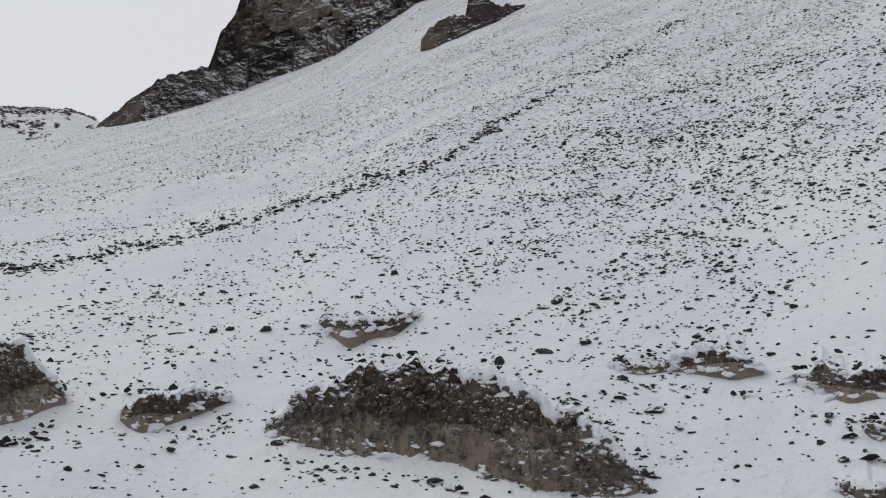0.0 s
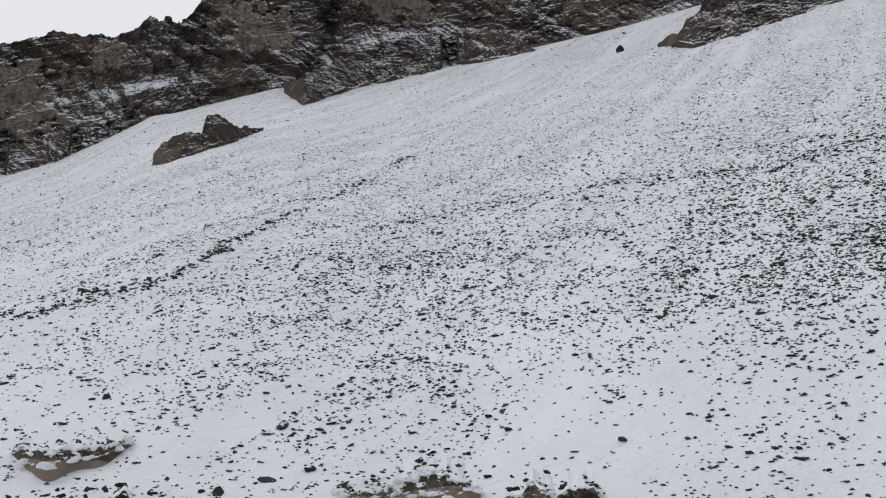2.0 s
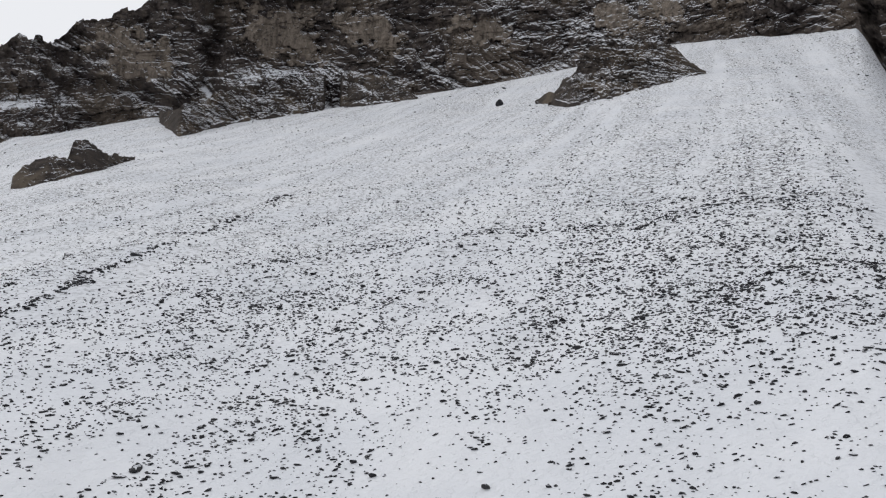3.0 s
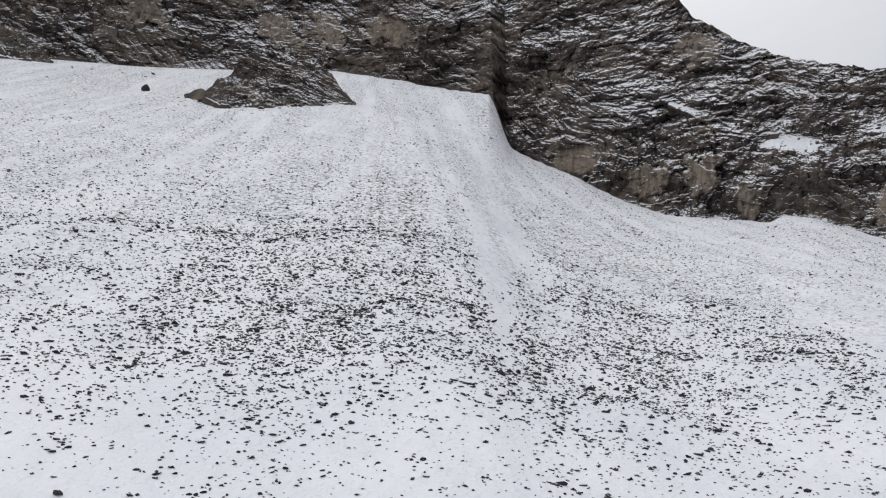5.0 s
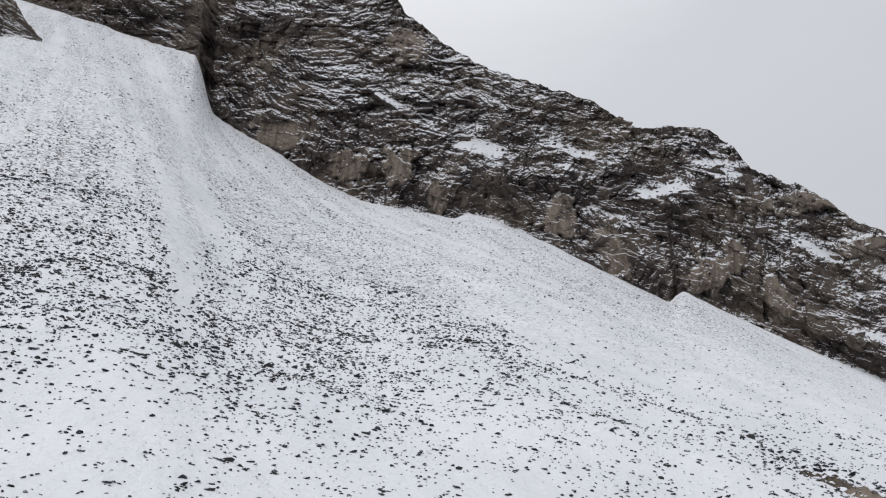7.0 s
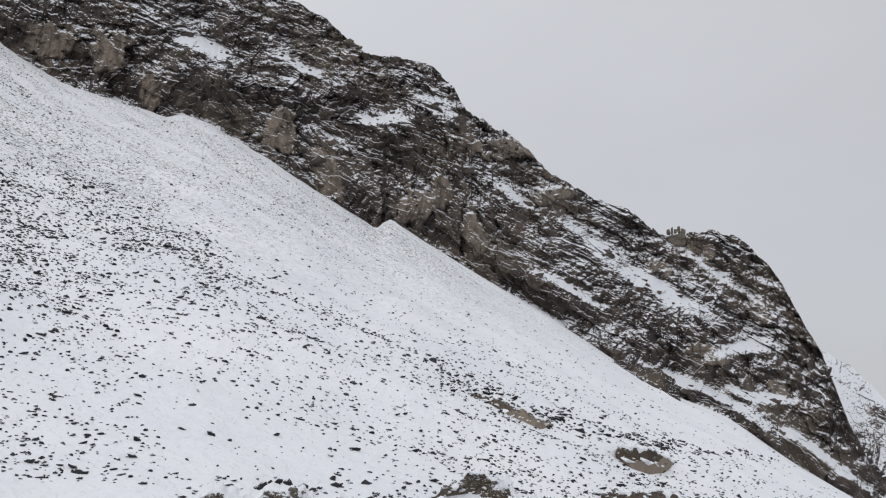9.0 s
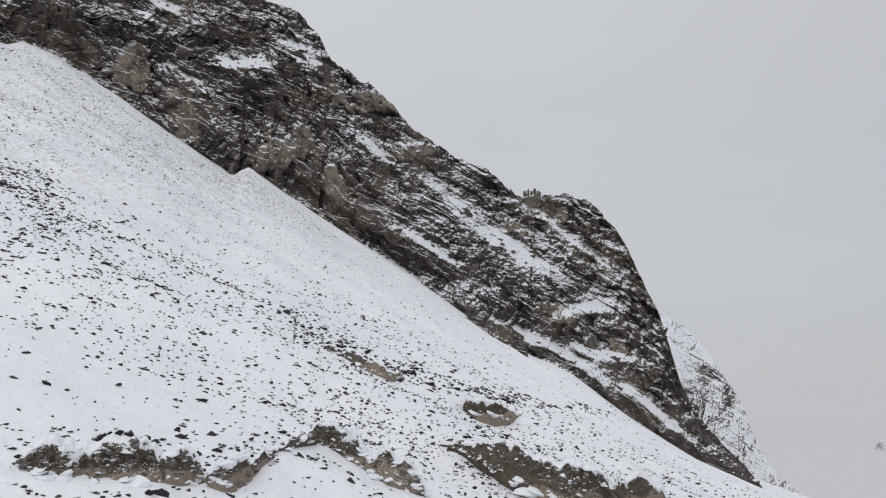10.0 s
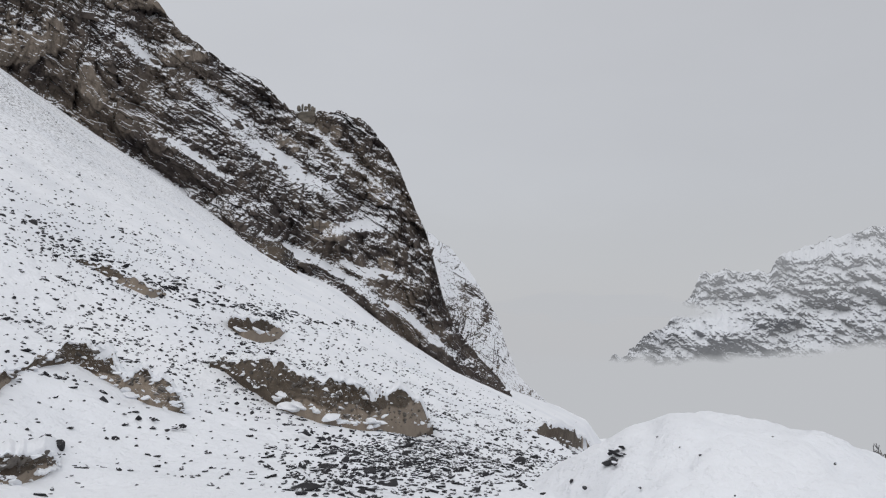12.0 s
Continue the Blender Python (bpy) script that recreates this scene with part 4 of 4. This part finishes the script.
NAMED = ((46.0, 8.4, 6), (29.0, 4.0, 9), (38.0, 2.5, 7), (39.2, 2.4, 7), (35.3, 3.2, 6), (44.8, 1.8, 8), (39.5, 13.8, 7), (35.2, 12.2, 7), (41.2, 11.7, 6),
         (29.4, 8.5, 6), (3.9, 0.9, 12), (6.8, 1.8, 12), (9.2, 2.6, 12), (7.5, 5.1, 10), (11.7, 5.4, 8), (6.6, 4.7, 6), (13.4, -2.5, 14), (15.0, -3.7, 9), (-15.8, -3.9, 8),
         (-10.1, -5.1, 9), (-0.1, -7.4, 12), (-11.2, 2.2, 12), (-14.5, 2.1, 9), (-13.5, 2.2, 8), (-8.7, 2.6, 7), (-3.1, 6.5, 8), (5.9, 17.2, 9), (-26.1, 5.0, 10), (107.9, -11.3, 18), (112.5, -10.1, 12),
         (114.7, -9.9, 11), (93.8, -7.9, 15), (30.6, 28.4, 9), (31, 29.3, 5), (61.5, 10.2, 7), (55.7, 11.0, 9))
block_rock = rock(93.6, -8.5, 13, 20.0, "brown square-cut boulder beside the bank", 4)
block_rock.scale.z *= 1.7
for k, (az, el, wide) in enumerate(NAMED):
    rock(az, el, wide, k * 47.0, k=k)
rnd = random.Random(12)
CLUSTERS = ((57.3, 11.2, 14), (53.0, 10.4, 8), (47.4, 11.0, 8), (45.7, 14.9, 9), (55.2, 9.3, 7), (69.2, 14.5, 6), (76.7, 11.4, 8), (59.7, 8.4, 6), (73.1, 11.7, 8), (77.1, 11.9, 8), (84.1, 5.4, 6), (76.4, 7.2, 6))
for ca, ce, n in CLUSTERS:
    for k in range(n):
        rock(ca + rnd.gauss(0, 0.75), ce + rnd.gauss(0, 0.28), rnd.uniform(2.6, 5.6), rnd.uniform(0, 360), "dark rock in a cluster on the snowy scree", rnd.randrange(12))
for k in range(100):
    az = rnd.uniform(-27, 122)
    el = float(np.interp(az, [-27, 10, 25, 45, 70, 90, 122], [-5, -5, 1, 3, 0, -7, -9])) + rnd.uniform(0, 1) ** 1.3 * 11
    if el < float(CLIFF_FOOT(az)) - 3:
        rock(az, el, rnd.uniform(3.2, 6.0) * (1 - 0.03 * max(0, el)), rnd.uniform(0, 360), k=rnd.randrange(12))

for k in range(60):
    rock(rnd.uniform(108, 124), rnd.uniform(-12, -8.2), rnd.uniform(4.5, 12.0), rnd.uniform(0, 360), "dark boulder in the rocky field beside the mound", k)


def on_mound(az, v, size, k):
    r = MOUND_R + 7 * v
    z = MOUND_R * float(m_top(az)) * math.pi / 180 - 2.6 * abs(v) ** 1.9
    p = polar(np.array([az]), r, z)[0]
    ob = new("rock", ROCKS[k % 12])
    ob.matrix_world = pose(p[0], p[1], p[2] + 0.1 * size, 0, 0, 53 * k) @ Matrix.Diagonal((size, size, size, 1))
    tagged(ob, "small dark rock on the snowy mound", "rock", "rocks in the snow")


for k, (az, v, size) in enumerate(((128.0, -0.22, 0.18), (127.6, -0.25, 0.15), (128.3, -0.2, 0.10), (127.9, -0.28, 0.08), (128.2, -0.24, 0.09), (127.7, -0.2, 0.07), (125.2, -0.2, 0.08), (126.0, -0.3, 0.07), (137.2, -0.15, 0.05), (139.8, -0.3, 0.04), (140.6, -0.22, 0.04), (133, -0.35, 0.035), (130.5, -0.2, 0.03), (135, -0.5, 0.03), (141.6, -0.4, 0.04), (136.4, -0.1, 0.03), (138.2, -0.12, 0.05), (142.2, -0.3, 0.05), (134.2, -0.14, 0.03), (131.8, -0.3, 0.03), (129.4, -0.45, 0.04), (143.2, -0.5, 0.06), (139.2, -0.55, 0.035))):
    on_mound(az, v, size, k)

# ---- row of rock pinnacles on the far shoulder ----
pinnacles = tagged(new("rock_pinnacles", None), "small crenellated row of pale rock pinnacles on the shoulder", "rock")
p_r = float(np.interp(107.7, c_az, c_r[c_rows - 1])) - 0.5


def block(cx, w, z0, z1, deep, seed):
    vs, fs = stone_shape(seed, 2, 1.0)
    vs = np.sign(vs) * np.abs(vs) ** 0.55
    c, sn = math.cos(radians(-107.7)), math.sin(radians(-107.7))
    x, y, z = vs[:, 0] * w / 2 + cx, p_r + vs[:, 1] * deep, (vs[:, 2] * 0.5 + 0.5) * (z1 - z0) + z0
    return mesh_from("pinnacle", np.stack([x * c - y * sn, x * sn + y * c, z], -1), fs, CRAG_PALE)


CRAG_PALE = rock_material("pale_rock", ((0.30, (0.10, 0.09, 0.075)), (0.50, (0.17, 0.15, 0.125)), (0.72, (0.24, 0.21, 0.17))), 0.80, scale=0.8)
zp = float(np.interp(107.7, c_az, c_z[c_rows - 1])) + 0.9
part("plinth", block(0.0, 3.6, zp - 2.5, zp + 0.9, 1.2, 71), pinnacles)
for k, (cx, w, hgt) in enumerate(((-1.4, 0.75, 1.5), (-0.75, 0.6, 1.8), (-0.1, 0.7, 1.6), (0.55, 0.6, 1.9), (1.1, 0.6, 1.5), (1.5, 0.5, 1.3))):
    part("pinnacle", block(cx, w, zp + 0.2, zp + hgt, 0.6, 72 + k), pinnacles)

# ---- bare trees in the valley beyond the mound ----
# the mist's haze is painted into this grey; no mist hangs before the trees
HAZED_BARK = rock_material("hazed_bark", ((0.30, (0.10, 0.10, 0.105)), (0.50, (0.15, 0.15, 0.155)), (0.72, (0.22, 0.22, 0.22))), 0.80, scale=3.0)


def limbs(seed, height):
    """Points and faces of trunk and twigs, each limb a tapered three-sided rod."""
    rnd = random.Random(seed)
    rods = {"trunk": [], "twigs": []}

    def grow(at, way, size, thick, depth):
        end = at + way * size
        rods["trunk" if depth == 0 else "twigs"].append((at, end, thick, thick * 0.55))
        if depth == 4:
            return
        for j in range(7 if depth == 0 else 4):
            f = rnd.uniform(0.35, 1.0)
            side = Vector((rnd.gauss(0, 1), rnd.gauss(0, 1), rnd.gauss(0.55, 0.5))).normalized()
            grow(at + way * size * f, (way * 0.65 + side * 0.75).normalized(), size * rnd.uniform(0.36, 0.52), thick * 0.45, depth + 1)

    grow(Vector((0, 0, -0.5)), Vector((0.03, 0.02, 1)).normalized(), height * 0.66, 0.22, 0)
    meshes = {}
    for key, found in rods.items():
        V, F = [], []
        for a, b, ta, tb in found:
            u = (b - a).orthogonal().normalized()
            w = (b - a).normalized().cross(u)
            n = len(V)
            for p, th in ((a, ta), (b, tb)):
                for j in range(3):
                    V.append(p + (u * math.cos(j * 2.094) + w * math.sin(j * 2.094)) * max(th, 0.03))
            for j in range(3):
                F.append((n + j, n + (j + 1) % 3, n + 3 + (j + 1) % 3, n + 3 + j))
        meshes[key] = mesh_from(key, np.array([v[:] for v in V]), np.array(F), HAZED_BARK)
    return meshes


for k, (az, top) in enumerate(((142.9, -7.0), (143.7, -6.7), (144.6, -7.1))):
    r = 62.0 + 3 * k
    base = float(ground_z(az, r))
    tree = tagged(new("bare_tree", None), "leafless tree with the grey of the valley mist in its colour", "tree", "bare trees")
    p = polar(np.array([az]), r, base)[0]
    tree.matrix_world = pose(p[0], p[1], p[2], 0, 0, 70 * k)
    for key, me in limbs(40 + k, (r * float(tan(top)) - base) * 0.95).items():
        part(key, me, tree)
